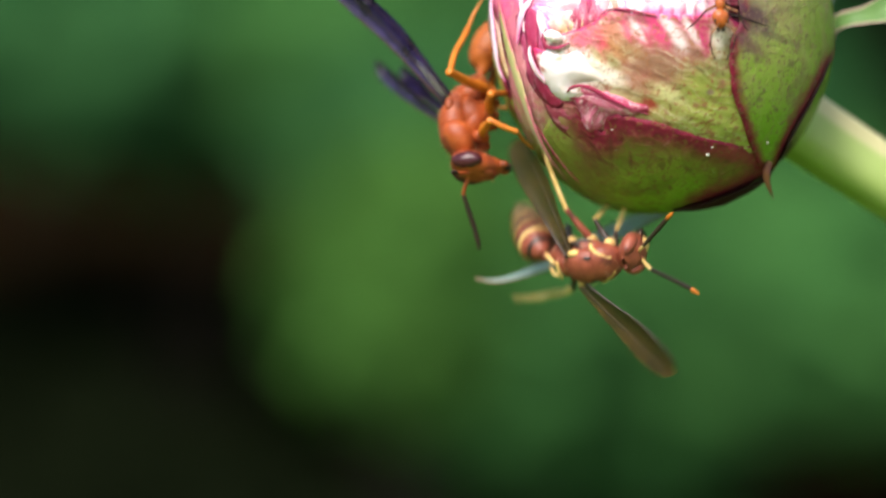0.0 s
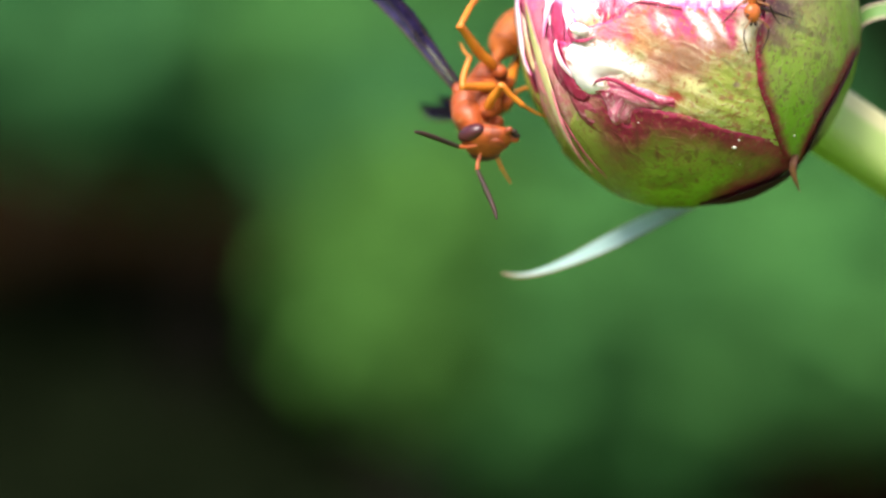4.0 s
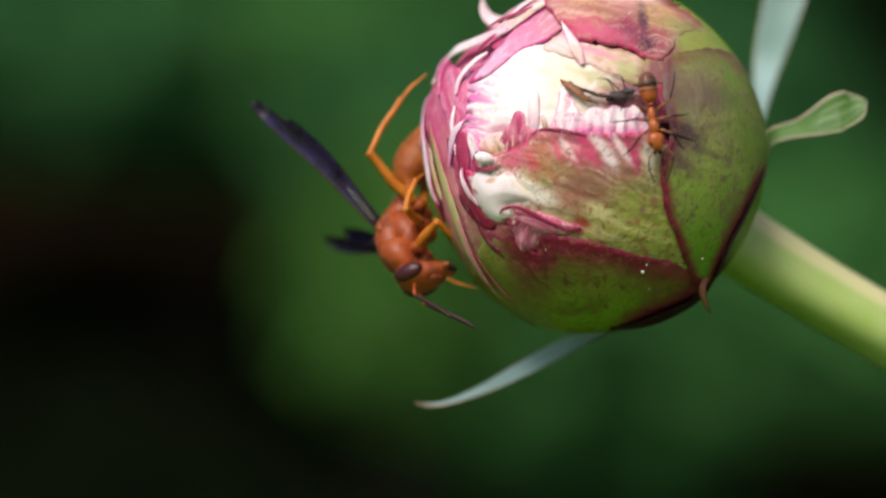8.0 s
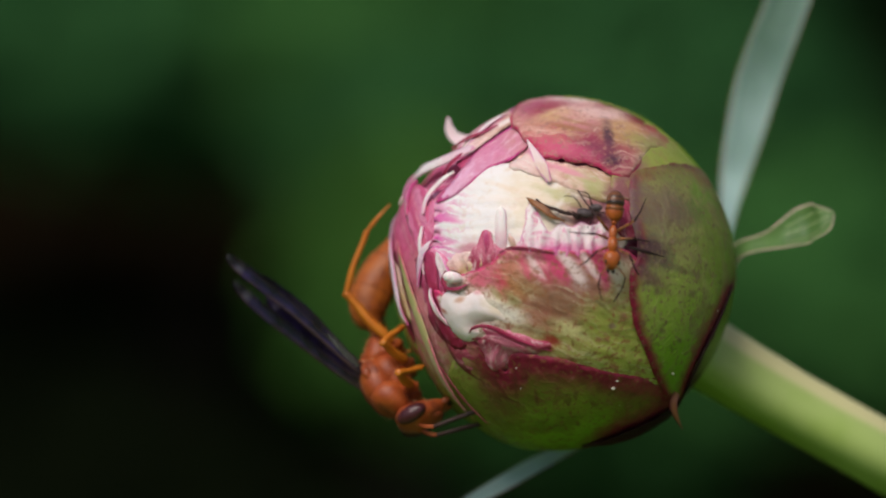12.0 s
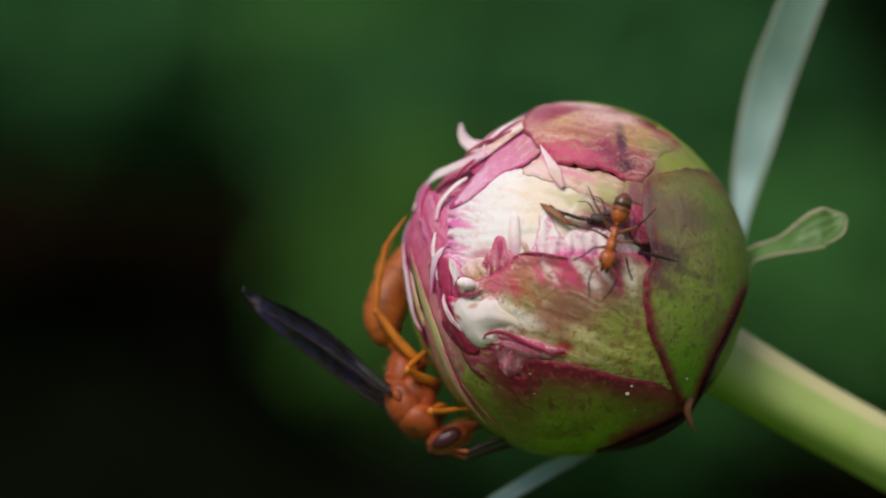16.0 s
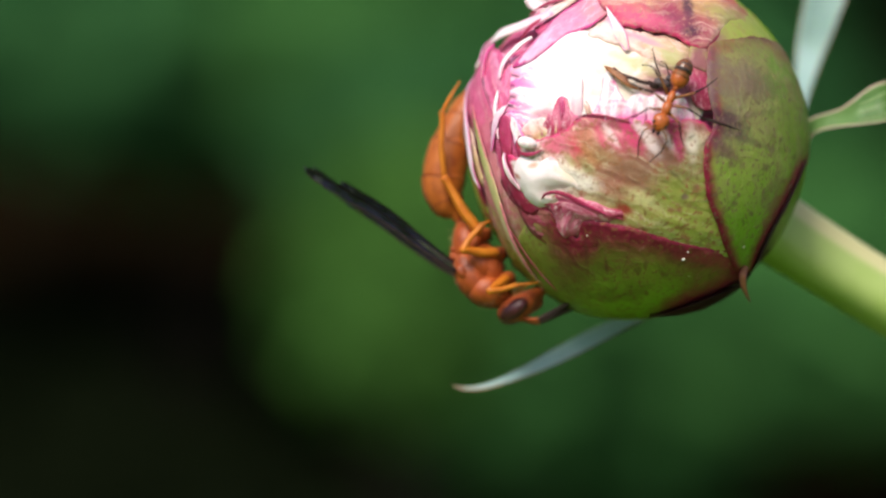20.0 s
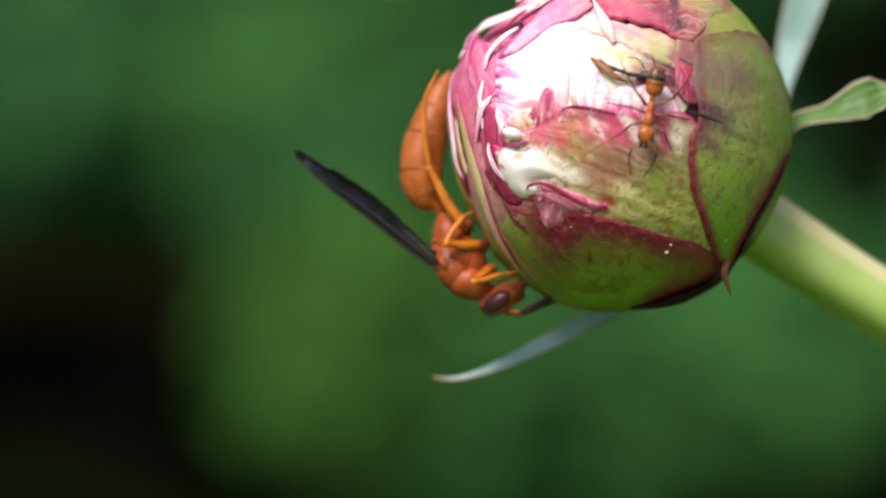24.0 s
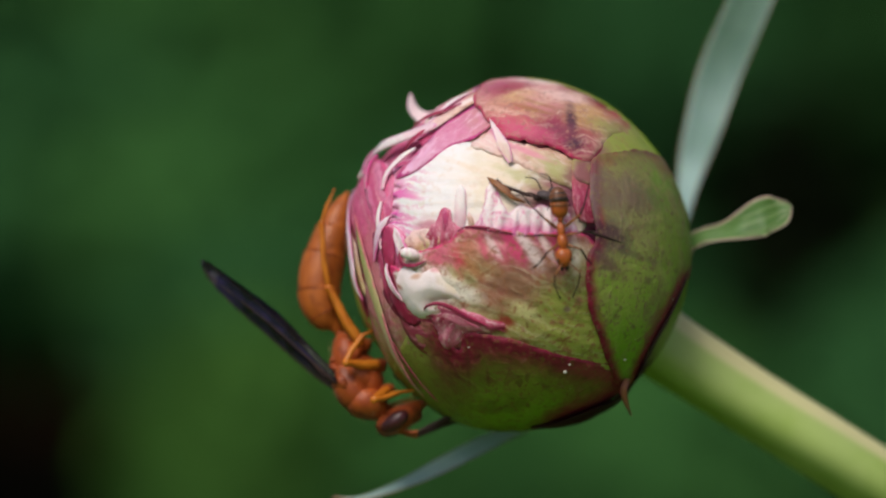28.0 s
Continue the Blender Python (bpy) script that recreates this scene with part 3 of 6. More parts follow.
def shell(name, outline, lift, material, base, tip, parent, label="", grain=9.0, ruffle=0.12, roll=0.0, frill=0.0, thick=0.16, puff=0.0, folds=0.0, sink=None):
    """A petal or sepal: the outline laid on the bud, lift mm above it. base and tip give its direction.
    ruffle: uneven relief in mm; roll: how far its rim stands up; frill: waviness of the rim; puff: swelling of its middle; folds: ridges along it."""
    rng = np.random.RandomState(len(name) + int(outline[0][0] * 7 + outline[1][1]))
    ring = np.array(loop_spline(outline, 6))
    if frill:
        nxt = np.roll(ring, -1, 0) - np.roll(ring, 1, 0)
        nrm = np.stack([nxt[:, 1], -nxt[:, 0]], 1) / np.maximum(np.linalg.norm(nxt, axis=1), 1e-6)[:, None]
        wig = np.array([noise.noise(Vector((q[0] * 0.09, q[1] * 0.09, lift))) + 0.6 * noise.noise(Vector((q[0] * 0.25, q[1] * 0.25, lift))) for q in ring])
        ring = ring + nrm * (wig * frill)[:, None]
    lo, hi = ring.min(0), ring.max(0)
    pts = []
    row = 0
    y = lo[1]
    while y < hi[1]:
        x = lo[0] + (row % 2) * grain / 2
        while x < hi[0]:
            q = np.array((x, y)) + rng.uniform(-0.15, 0.15, 2) * grain
            if inside(q, ring) and edge_distance(q, ring) > grain * 0.45:
                pts.append(q)
            x += grain
        y += grain * 0.87
        row += 1
    nb = len(ring)
    flat = [Vector((float(q[0]), float(q[1]))) for q in ring] + [Vector((float(q[0]), float(q[1]))) for q in pts]
    verts2, _, tris, _, _, _ = delaunay_2d_cdt(flat, [(i, (i + 1) % nb) for i in range(nb)], [], 1, 1e-5)
    b, t = np.array(base, float), np.array(tip, float)
    d = (t - b) / max(np.linalg.norm(t - b), 1e-6)
    length = np.linalg.norm(t - b)
    verts, along, across, edges, rads, flat2 = [], [], [], [], [], []
    for q in verts2:
        p = np.array((q.x, q.y))
        e = edge_distance(p, ring) * UNIT / MM
        s = float((p - b) @ d) / length
        c = float((p - b) @ np.array((-d[1], d[0]))) * UNIT / MM
        n = noise.noise(Vector((q.x * 0.012, q.y * 0.012, lift * 3))) + 0.5 * noise.noise(Vector((q.x * 0.04, q.y * 0.04, lift * 5))) + 0.25 * noise.noise(Vector((q.x * 0.12, q.y * 0.12, lift)))
        h = lift + ruffle * n + puff * (1 - math.exp(-e / 2.5)) + roll * math.exp(-e / 0.7)
        h += folds * math.sin(c * 5.0 + 2.0 * noise.noise(Vector((s * 3, c, lift)))) * min(1, e)
        if sink:
            h -= sink[2] * min(1, max(0, (sink[0] - q.x) / (sink[0] - sink[1])))
        r = BUD_R + h * MM
        verts.append(on_bud(q.x, q.y, r))
        along.append(s), across.append(c), edges.append(e), rads.append(r), flat2.append(p / 100)
    faces = [tuple(f) for f in tris]
    # the rim's thickness
    count = {}
    for f in faces:
        for k in range(len(f)):
            key = (f[k], f[(k + 1) % len(f)])
            count[key] = 1
    rim = [(i, j) for i, j in count if (j, i) not in count]
    under = {}
    for i in {k for e in rim for k in e}:
        under[i] = len(verts)
        verts.append(verts[i] * ((rads[i] - thick * MM) / rads[i]))
        along.append(along[i]), across.append(across[i]), edges.append(0.15), flat2.append(flat2[i])
    faces += [(j, i, under[i], under[j]) for i, j in rim]
    me_faces = faces
    ob = link(name, verts, me_faces, material, parent, label, [("along", along), ("across", across), ("edge", edges), ("tx", [q[0] for q in flat2]), ("ty", [q[1] for q in flat2])])
    bm = bmesh.new()
    bm.from_mesh(ob.data)
    bmesh.ops.recalc_face_normals(bm, faces=bm.faces)
    bm.to_mesh(ob.data)
    bm.free()
    return ob


def blade(name, rows, material, parent, label="", normal=(0, -1, 0), thick=0.35, keel=0.35, steps=7, half=6, wave=0.0):
    """A leaf or narrow petal: rows of x, y, z and half width in mm, a shallow keel and a thin, closed rim. normal: the way its face looks."""
    path = spline(rows, steps)
    n = len(path)
    cols = 2 * half + 1
    verts, along, across, edges = [], [], [], []
    for side in (1, -1):
        for i, r in enumerate(path):
            a, b = path[max(i - 1, 0)][:3], path[min(i + 1, n - 1)][:3]
            d = Vector(b - a).normalized()
            s = d.cross(Vector(normal)).normalized()
            up = s.cross(d)
            w = max(r[3], 0.02)
            for k in range(cols):
                u = (k - half) / half
                z = keel * w * (u * u - 0.4) + side * thick * 0.5 * (1 - u * u) ** 0.5 + wave * math.sin(i * 0.9 + u) * u * u
                verts.append((Vector(r[:3]) + s * (u * w) + up * z) * MM)
                along.append(i / (n - 1)), across.append(u), edges.append(w * (1 - abs(u)))
    faces = []
    lay = n * cols
    for i in range(n - 1):
        for k in range(cols - 1):
            q = (i * cols + k, i * cols + k + 1, (i + 1) * cols + k + 1, (i + 1) * cols + k)
            faces.append(q)
            faces.append(tuple(lay + j for j in q[::-1]))
        for k in (0, cols - 1):
            q = (i * cols + k, (i + 1) * cols + k, lay + (i + 1) * cols + k, lay + i * cols + k)
            faces.append(q if k == 0 else q[::-1])
    return link(name, verts, faces, material, parent, label, [("along", along), ("across", across), ("edge", edges), ("tx", [0.0] * len(verts)), ("ty", [0.0] * len(verts))])


def strip(name, rows, material, parent, label="", **how):
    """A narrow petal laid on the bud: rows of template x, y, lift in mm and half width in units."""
    pts = []
    for x, y, h, w in rows:
        p = on_bud(x, y, BUD_R + h * MM) / MM
        pts.append((*p, w * UNIT / MM))
    mid = on_bud(rows[len(rows) // 2][0], rows[len(rows) // 2][1], 1.0)
    return blade(name, pts, material, parent, label, normal=mid, **how)


def flat_at(x, y, depth):
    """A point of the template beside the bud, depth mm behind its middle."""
    k = (FAR + depth * MM)
    return ((x - 784) / 6881 * k - 191 / 6881 * FAR) / MM, depth, (-(y - 441) / 6881 * k + 36 / 6881 * FAR) / MM


# ---- the peony ----
peony = thing("peony", "peony flower bud opening pink and white on a leaning green stem", "flower")


def build_bud():
    sides, rings = 64, 48
    v, f = [], []
    for i in range(rings + 1):
        a = math.pi * i / rings
        for k in range(sides):
            w = 2 * math.pi * k / sides
            v.append((RIGHT * math.cos(w) + UPWARD * math.sin(w)) * (math.sin(a) * (BUD_R - 0.7 * MM)) - AXIS * (math.cos(a) * (BUD_R - 0.7 * MM)))
    for i in range(rings):
        for k in range(sides):
            k2 = (k + 1) % sides
            f.append((i * sides + k, (i + 1) * sides + k, (i + 1) * sides + k2, i * sides + k2))
    z = [0.5] * len(v)
    link("bud_core", v, f, ROSE, peony, "tightly packed rose petals", [("tx", z), ("ty", z), ("along", z), ("across", [q[2] / MM for q in v]), ("edge", [5.0] * len(v))])

    # sepals that wrap the back and the underside
    shell("sepal", [(560, 420), (620, 700), (800, 900), (1050, 960), (1100, 860), (950, 800), (780, 720), (690, 560), (640, 420)], -0.25, SEPAL, (950, 900), (650, 430), peony, grain=16)
    shell("sepal", [(1040, 900), (1260, 900), (1420, 700), (1420, 500), (1290, 560), (1230, 700), (1150, 760), (1060, 790)], 0.2, SEPAL_DARK, (1380, 640), (1160, 760), peony, "dark purple-edged green sepal", grain=14)
    shell("sepal", [(880, 60), (1100, 40), (1350, 200), (1420, 420), (1300, 420), (1230, 290), (1120, 200), (980, 150)], -0.2, SEPAL, (1350, 300), (950, 120), peony, grain=14)
    shell("sepal", [(990, 172), (1050, 172), (1120, 192), (1180, 226), (1235, 280), (1275, 360), (1330, 420), (1420, 400), (1340, 260), (1200, 120), (1060, 100), (1000, 130)], 1.15, LIME_SEPAL, (1350, 330), (1000, 150), peony, "yellow-green sepal round the top", grain=10)
    shell("sepal", [(540, 440), (640, 220), (860, 60), (920, 120), (760, 220), (680, 330), (630, 440)], -0.5, ROSE, (560, 400), (880, 100), peony, "rose outer petal", grain=16)

    shell("petal", [(690, 350), (740, 330), (800, 320), (860, 330), (860, 470), (800, 480), (740, 460), (710, 420)], 0.1, PINK, (850, 400), (700, 390), peony, "pink petal under the pale one", folds=0.1)

    # left rim petals
    shell("petal", [(656, 410), (668, 384), (680, 430), (688, 490), (704, 545), (718, 568), (706, 564), (682, 520), (664, 455)], 0.2, BLUSH, (720, 560), (668, 380), peony, "thin pale rim petal")
    shell("petal", [(660, 400), (690, 338), (725, 318), (742, 350), (738, 440), (752, 520), (790, 590), (850, 680), (890, 770), (830, 780), (735, 640), (700, 500), (675, 440)], 0.35, LIMB, (850, 760), (700, 340), peony, "pink outer petal fading to green", folds=0.1)
    shell("petal", [(700, 340), (745, 330), (750, 400), (742, 440), (750, 500), (790, 590), (770, 600), (735, 540), (715, 440)], 0.35, ROSE, (780, 590), (715, 335), peony, "rose petal with pale streaks", folds=0.15)
    shell("petal", [(735, 438), (765, 440), (785, 470), (775, 500), (790, 560), (830, 600), (800, 610), (765, 570), (745, 510)], 0.5, ROSE, (800, 600), (745, 440), peony, "rose petal", folds=0.1)
    strip("petal", [(738, 480, 0.5, 3), (733, 450, 0.6, 4), (731, 420, 0.62, 4.5), (735, 395, 0.6, 3)], WHITE, peony)
    strip("petal", [(790, 500, 0.6, 4), (778, 478, 0.8, 9), (768, 455, 0.85, 8), (764, 440, 0.8, 2)], RUFFLE, peony)

    # upper rim strips
    shell("petal", [(680, 345), (690, 318), (725, 292), (770, 272), (815, 252), (826, 258), (786, 278), (735, 302), (702, 328), (690, 352)], 0.7, WHITE, (820, 258), (685, 340), peony, "white petal edge", grain=7)
    strip("petal", [(735, 372, 0.5, 3), (745, 345, 0.75, 6), (770, 315, 0.75, 6), (790, 296, 0.5, 2)], WHITE, peony)
    strip("petal", [(705, 375, 0.5, 3), (708, 350, 0.7, 6), (715, 325, 0.7, 5), (724, 312, 0.5, 2)], PINK, peony)
    shell("petal", [(745, 352), (770, 320), (800, 296), (790, 275), (820, 262), (850, 250), (830, 290), (800, 325), (765, 350)], 0.2, ROSE, (840, 255), (755, 350), peony, "dark rose inner petal", folds=0.15)
    shell("petal", [(756, 350), (785, 338), (815, 316), (850, 288), (890, 272), (930, 238), (953, 203), (925, 196), (880, 222), (830, 256), (800, 292), (775, 325)], 0.42, PINK, (945, 205), (765, 345), peony, "bright pink petal", folds=0.12, grain=7)
    shell("petal", [(800, 258), (826, 222), (870, 195), (905, 178), (922, 190), (885, 212), (840, 245), (815, 262)], 0.55, BLUSH, (910, 185), (815, 250), peony, grain=7)
    shell("petal", [(888, 186), (930, 172), (985, 160), (1000, 178), (960, 198), (915, 200)], 0.6, ROSE, (980, 170), (900, 190), peony)

    strip("petal", [(812, 250, 0.5, 1), (838, 226, 0.75, 5), (862, 208, 0.8, 6), (892, 190, 0.6, 1)], WHITE, peony, "white petal edge", thick=0.2, keel=-0.1)
    strip("petal", [(786, 254, 0.5, 1), (812, 242, 0.8, 4), (838, 232, 0.85, 4), (868, 214, 0.6, 1)], CRIMSON, peony, "crimson petal edge", thick=0.2, keel=-0.1)
    strip("petal", [(768, 300, 0.3, 2), (782, 286, 0.65, 6), (800, 270, 0.7, 5), (812, 260, 0.5, 1)], CRIMSON, peony, "crimson inner petal", thick=0.2, keel=-0.1)
    strip("petal", [(700, 345, 0.5, 2), (706, 328, 0.8, 5), (712, 312, 0.8, 4), (718, 300, 0.6, 1)], LILAC, peony, "pale lilac petal strip", thick=0.2, keel=-0.1)
    shell("petal", [(882, 284), (884, 252), (928, 226), (966, 254), (952, 284), (916, 290)], 0.05, BLUSH, (920, 315), (920, 235), peony, "blush petal under the tan one", grain=7, folds=0.1)
    strip("petal", [(960, 316, 0.85, 4), (948, 292, 1.1, 10), (934, 268, 1.15, 7), (921, 244, 1.05, 0.6)], BLUSH_TIP, peony, "pale pointed petal tip", thick=0.12, keel=-0.05)

    # the pale middle
    shell("petal", [(732, 344), (760, 348), (800, 322), (835, 290), (880, 280), (930, 292), (1000, 318), (1070, 350), (1100, 400), (1080, 450), (960, 460), (860, 462), (800, 460), (764, 450), (738, 438), (760, 424), (735, 414), (762, 405), (726, 396), (758, 386), (732, 376), (764, 367), (724, 358)], 0.3, CREAM, (1080, 400), (735, 390), peony, "large creamy white petal, ragged at the tip", ruffle=0.22, frill=4, grain=7, puff=0.3, folds=0.06)
    shell("petal", [(890, 285), (918, 262), (926, 238), (950, 268), (1000, 280), (1050, 292), (1092, 322), (1085, 352), (1030, 338), (980, 318), (930, 298)], 0.75, BLUSH, (1085, 340), (920, 255), peony, "pale blush petal with fine veins", frill=5, grain=7, folds=0.1, thick=0.3, roll=-0.3)
    shell("petal", [(905, 232), (890, 204), (918, 176), (960, 163), (1008, 164), (1055, 178), (1110, 199), (1150, 222), (1176, 248), (1168, 262), (1140, 262), (1108, 300), (1075, 306), (1040, 286), (990, 278), (945, 272), (930, 252)], 1.25, TAN, (1200, 240), (935, 250), peony, "withered tan and rose petal", ruffle=0.18, frill=5, folds=0.08, thick=0.3, roll=-0.32)
    shell("sepal", [(1070, 330), (1080, 270), (1110, 222), (1160, 204), (1215, 225), (1270, 275), (1300, 380), (1340, 480), (1290, 480), (1200, 360), (1110, 350)], 0.9, LIME_SEPAL, (1330, 440), (1100, 300), peony, "bright green sepal", grain=10)

    shell("sepal", [(1072, 322), (1100, 308), (1126, 330), (1126, 402), (1100, 416), (1076, 392)], 0.8, DEEP, (1120, 400), (1090, 315), peony, "rose fold behind the ant", grain=7)

    # ruffled petals between the pale petal and the folded one
    shell("petal", [(905, 446), (912, 410), (918, 372), (926, 350), (938, 362), (950, 392), (962, 404), (980, 388), (1000, 394), (1016, 386), (1034, 392), (1052, 386), (1068, 400), (1080, 446), (1000, 456)], 0.8, RUFFLE, (985, 450), (985, 380), peony, "ruffled white petal striped with pink", grain=5, frill=3, folds=0.24)
    shell("petal", [(815, 470), (822, 440), (834, 424), (842, 404), (856, 404), (864, 424), (884, 440), (880, 460), (840, 474)], 0.8, FOLD, (845, 465), (850, 405), peony, "small rose petal", grain=5, frill=3, folds=0.2)
    shell("petal", [(780, 470), (790, 448), (812, 440), (836, 446), (840, 466), (815, 480)], 0.75, BLUSH, (815, 475), (805, 445), peony, "small blush petal", grain=5, frill=3, folds=0.15)
    for x0, y0, x1, y1, w, mat in ((874, 446, 876, 362, 10, WHITE), (852, 452, 850, 402, 5, ROSE), (900, 440, 892, 408, 5, BLUSH)):
        strip("petal", [(x0, y0, 0.4, w * 0.8), ((2 * x0 + x1) / 3, (2 * y0 + y1) / 3, 0.8, w), ((x0 + 2 * x1) / 3, (y0 + 2 * y1) / 3, 1.0, w), (x1, y1 + 8, 1.0, w * 0.8), (x1, y1, 0.9, w * 0.2)], mat, peony, thick=0.4, keel=-0.25)

    # the folded petal in front, with its white lobe
    shell("petal", [(814, 478), (850, 464), (876, 444), (905, 431), (950, 435), (1000, 439), (1055, 434), (1100, 438), (1130, 480), (1150, 560), (1180, 660), (1150, 680), (1050, 660), (960, 640), (900, 622), (868, 596), (835, 592), (805, 586), (780, 560), (764, 528), (762, 508), (778, 514), (776, 492), (792, 480)], 0.95, INNER, (1165, 630), (790, 510), peony, "folded petal, green below, rose along its rim, with a white lobe", ruffle=0.28, frill=4, grain=6.5, folds=0.04)
    shell("petal", [(772, 512), (790, 500), (812, 512), (835, 504), (856, 520), (884, 546), (892, 566), (862, 564), (838, 570), (852, 580), (838, 594), (818, 600), (800, 592), (785, 574), (772, 552), (768, 530)], 1.2, WHITE_LOBE, (890, 560), (770, 520), peony, "white swollen petal lobe", ruffle=0.12, frill=2, grain=5, puff=0.75, roll=-0.5, thick=0.5)
    blob("petal", on_bud(798, 485, BUD_R + 1.5 * MM) / MM, (1.0, 0.55, 0.62), WHITE, peony, "small white rolled petal tip", turn=(0, 12, 0), petal=(798, 485))
    # this strip draws the tip's red outline and the shadow along its lower edge
    strip("petal", [(781, 474, 1.0, 2), (779, 490, 1.3, 3), (788, 503, 1.4, 3), (806, 504, 1.4, 3), (822, 496, 1.1, 1)], CRIMSON, peony, "crimson outline and painted shadow under the rolled tip", thick=0.3)
    strip("petal", [(783, 568, 0.8, 2), (773, 549, 1.3, 4.5), (765, 530, 1.5, 4.5), (759, 514, 1.4, 3), (757, 504, 1.2, 0.5)], WHITE, peony, "thin white petal point", thick=0.35)
    shell("petal", [(760, 446), (770, 450), (781, 465), (788, 486), (784, 501), (776, 507), (768, 490), (763, 470)], 0.95, LILAC, (780, 505), (763, 448), peony, "pale lilac pointed petal", grain=4, ruffle=0.06, puff=0.35, roll=-0.2)
    shell("petal", [(756, 538), (790, 556), (850, 580), (930, 596), (940, 640), (880, 670), (820, 656), (785, 616)], 0.7, DEEP, (930, 620), (750, 560), peony, "rose petal under the fold", folds=0.12)
    shell("petal", [(832, 588), (848, 568), (880, 572), (918, 586), (972, 604), (940, 618), (904, 622), (897, 642), (878, 650), (858, 632), (842, 608)], 1.25, FOLD, (975, 615), (835, 575), peony, "crumpled rose fold", ruffle=0.36, frill=5, grain=4.5, folds=0.08, roll=-0.45, thick=0.3)

    strip("petal", [(824, 580, 1.2, 1), (834, 570, 1.6, 2.5), (852, 566, 1.65, 3.5), (874, 573, 1.55, 4.5), (902, 588, 1.35, 4), (938, 603, 1.15, 2.4), (966, 612, 0.9, 0.4)], CRIMSON, peony, "rolled crimson petal rim", thick=0.25, keel=-0.15)
    strip("petal", [(848, 588, 1.6, 2), (866, 584, 1.8, 4), (890, 591, 1.8, 5), (920, 604, 1.5, 1)], FOLD, peony, "pale streaked fold", thick=0.2)
    shell("petal", [(838, 592), (862, 584), (886, 590), (902, 606), (893, 624), (887, 641), (872, 647), (856, 637), (847, 618)], 1.4, FOLD, (880, 588), (872, 646), peony, "crumpled rose petal lobe", ruffle=0.22, frill=3, grain=4, puff=0.4, folds=0.1, roll=-0.35, thick=0.4)
    # pale outer edges on the wasp's side of the bud
    strip("petal", [(668, 358, 0.3, 2), (672, 392, 0.55, 7), (679, 436, 0.65, 9), (686, 480, 0.75, 9), (693, 520, 0.8, 9), (700, 550, 0.7, 7), (709, 571, 0.5, 1)], LILAC, peony, "pale outer petal edge", thick=0.2, keel=-0.1)
    strip("sepal", [(682, 400, 0.2, 0.5), (692, 440, 0.5, 5), (704, 478, 0.7, 9), (717, 518, 0.8, 11), (733, 562, 0.85, 11), (751, 607, 0.95, 10), (773, 656, 1.0, 8), (803, 703, 0.95, 5), (842, 748, 0.7, 1)], PALE_EDGE, peony, "pale yellow-green sepal edge", thick=0.2, keel=-0.1)
    strip("petal", [(727, 502, 0.6, 2), (731, 470, 0.8, 6), (736, 445, 0.85, 8), (745, 430, 0.8, 6), (753, 419, 0.6, 1)], LILAC, peony, "pale petal fold", thick=0.2, keel=-0.1)
    shell("petal", [(744, 440), (758, 446), (762, 480), (764, 510), (772, 545), (792, 580), (815, 602), (800, 613), (775, 592), (756, 555), (746, 505), (740, 470)], 0.75, CRIMSON, (805, 606), (750, 442), peony, "deep crimson petal", grain=6, folds=0.12, puff=0.2)
    strip("sepal_rim", [(772, 640, 1.0, 1), (794, 668, 1.15, 2), (820, 702, 1.1, 2), (850, 735, 0.95, 1.2), (880, 760, 0.8, 0.4)], DEEP, peony, "reddish rim", thick=0.15)

    strip("petal", [(874, 441, 1.0, 0.4), (892, 433, 1.12, 1.5), (922, 433, 1.15, 1.8), (952, 438, 1.12, 1.4), (970, 441, 1.0, 0.4)], DEEP, peony, "withered dark petal edge", thick=0.2)

    # the large sepals in front
    shell("sepal", [(772, 690), (786, 640), (812, 606), (850, 612), (886, 648), (898, 618), (950, 620), (1000, 630), (1060, 646), (1120, 656), (1152, 660), (1168, 688), (1184, 700), (1136, 738), (1072, 774), (1050, 880), (900, 920), (800, 850), (772, 750)], 1.15, SEPAL_LOW, (1120, 800), (850, 590), peony, "lower green sepal with a wine-red rim", grain=8, frill=2.5, ruffle=0.12, sink=(880, 780, 0.7))
    shell("sepal", [(1098, 322), (1110, 300), (1145, 292), (1180, 286), (1222, 298), (1262, 330), (1300, 420), (1330, 470), (1276, 505), (1238, 580), (1208, 648), (1190, 704), (1164, 690), (1132, 622), (1108, 562), (1099, 486), (1114, 440), (1102, 380)], 1.25, SEPAL_PURPLE, (1200, 690), (1130, 310), peony, "green sepal flushed purple with a crinkled red rim", grain=8, frill=3, ruffle=0.1)
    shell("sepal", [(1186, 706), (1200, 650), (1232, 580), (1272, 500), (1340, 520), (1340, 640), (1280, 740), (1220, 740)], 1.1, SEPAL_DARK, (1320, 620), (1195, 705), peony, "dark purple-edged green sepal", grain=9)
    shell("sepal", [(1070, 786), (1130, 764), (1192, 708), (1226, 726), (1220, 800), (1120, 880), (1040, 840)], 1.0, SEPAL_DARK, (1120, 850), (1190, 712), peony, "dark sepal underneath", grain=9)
    strip("sepal_rim", [(1188, 708, 1.3, 5), (1203, 660, 1.42, 8), (1222, 615, 1.42, 7), (1246, 565, 1.4, 5), (1268, 515, 1.3, 3), (1280, 470, 1.1, 1)], WINE_RIM, peony, "dark wine rim", thick=0.3, keel=0.1)
    strip("sepal_rim", [(1184, 698, 1.35, 8), (1156, 721, 1.45, 30), (1112, 743, 1.5, 36), (1066, 762, 1.4, 26), (1020, 774, 1.2, 4)], WINE_RIM, peony, "dark wine rim", thick=0.3, keel=0.1)
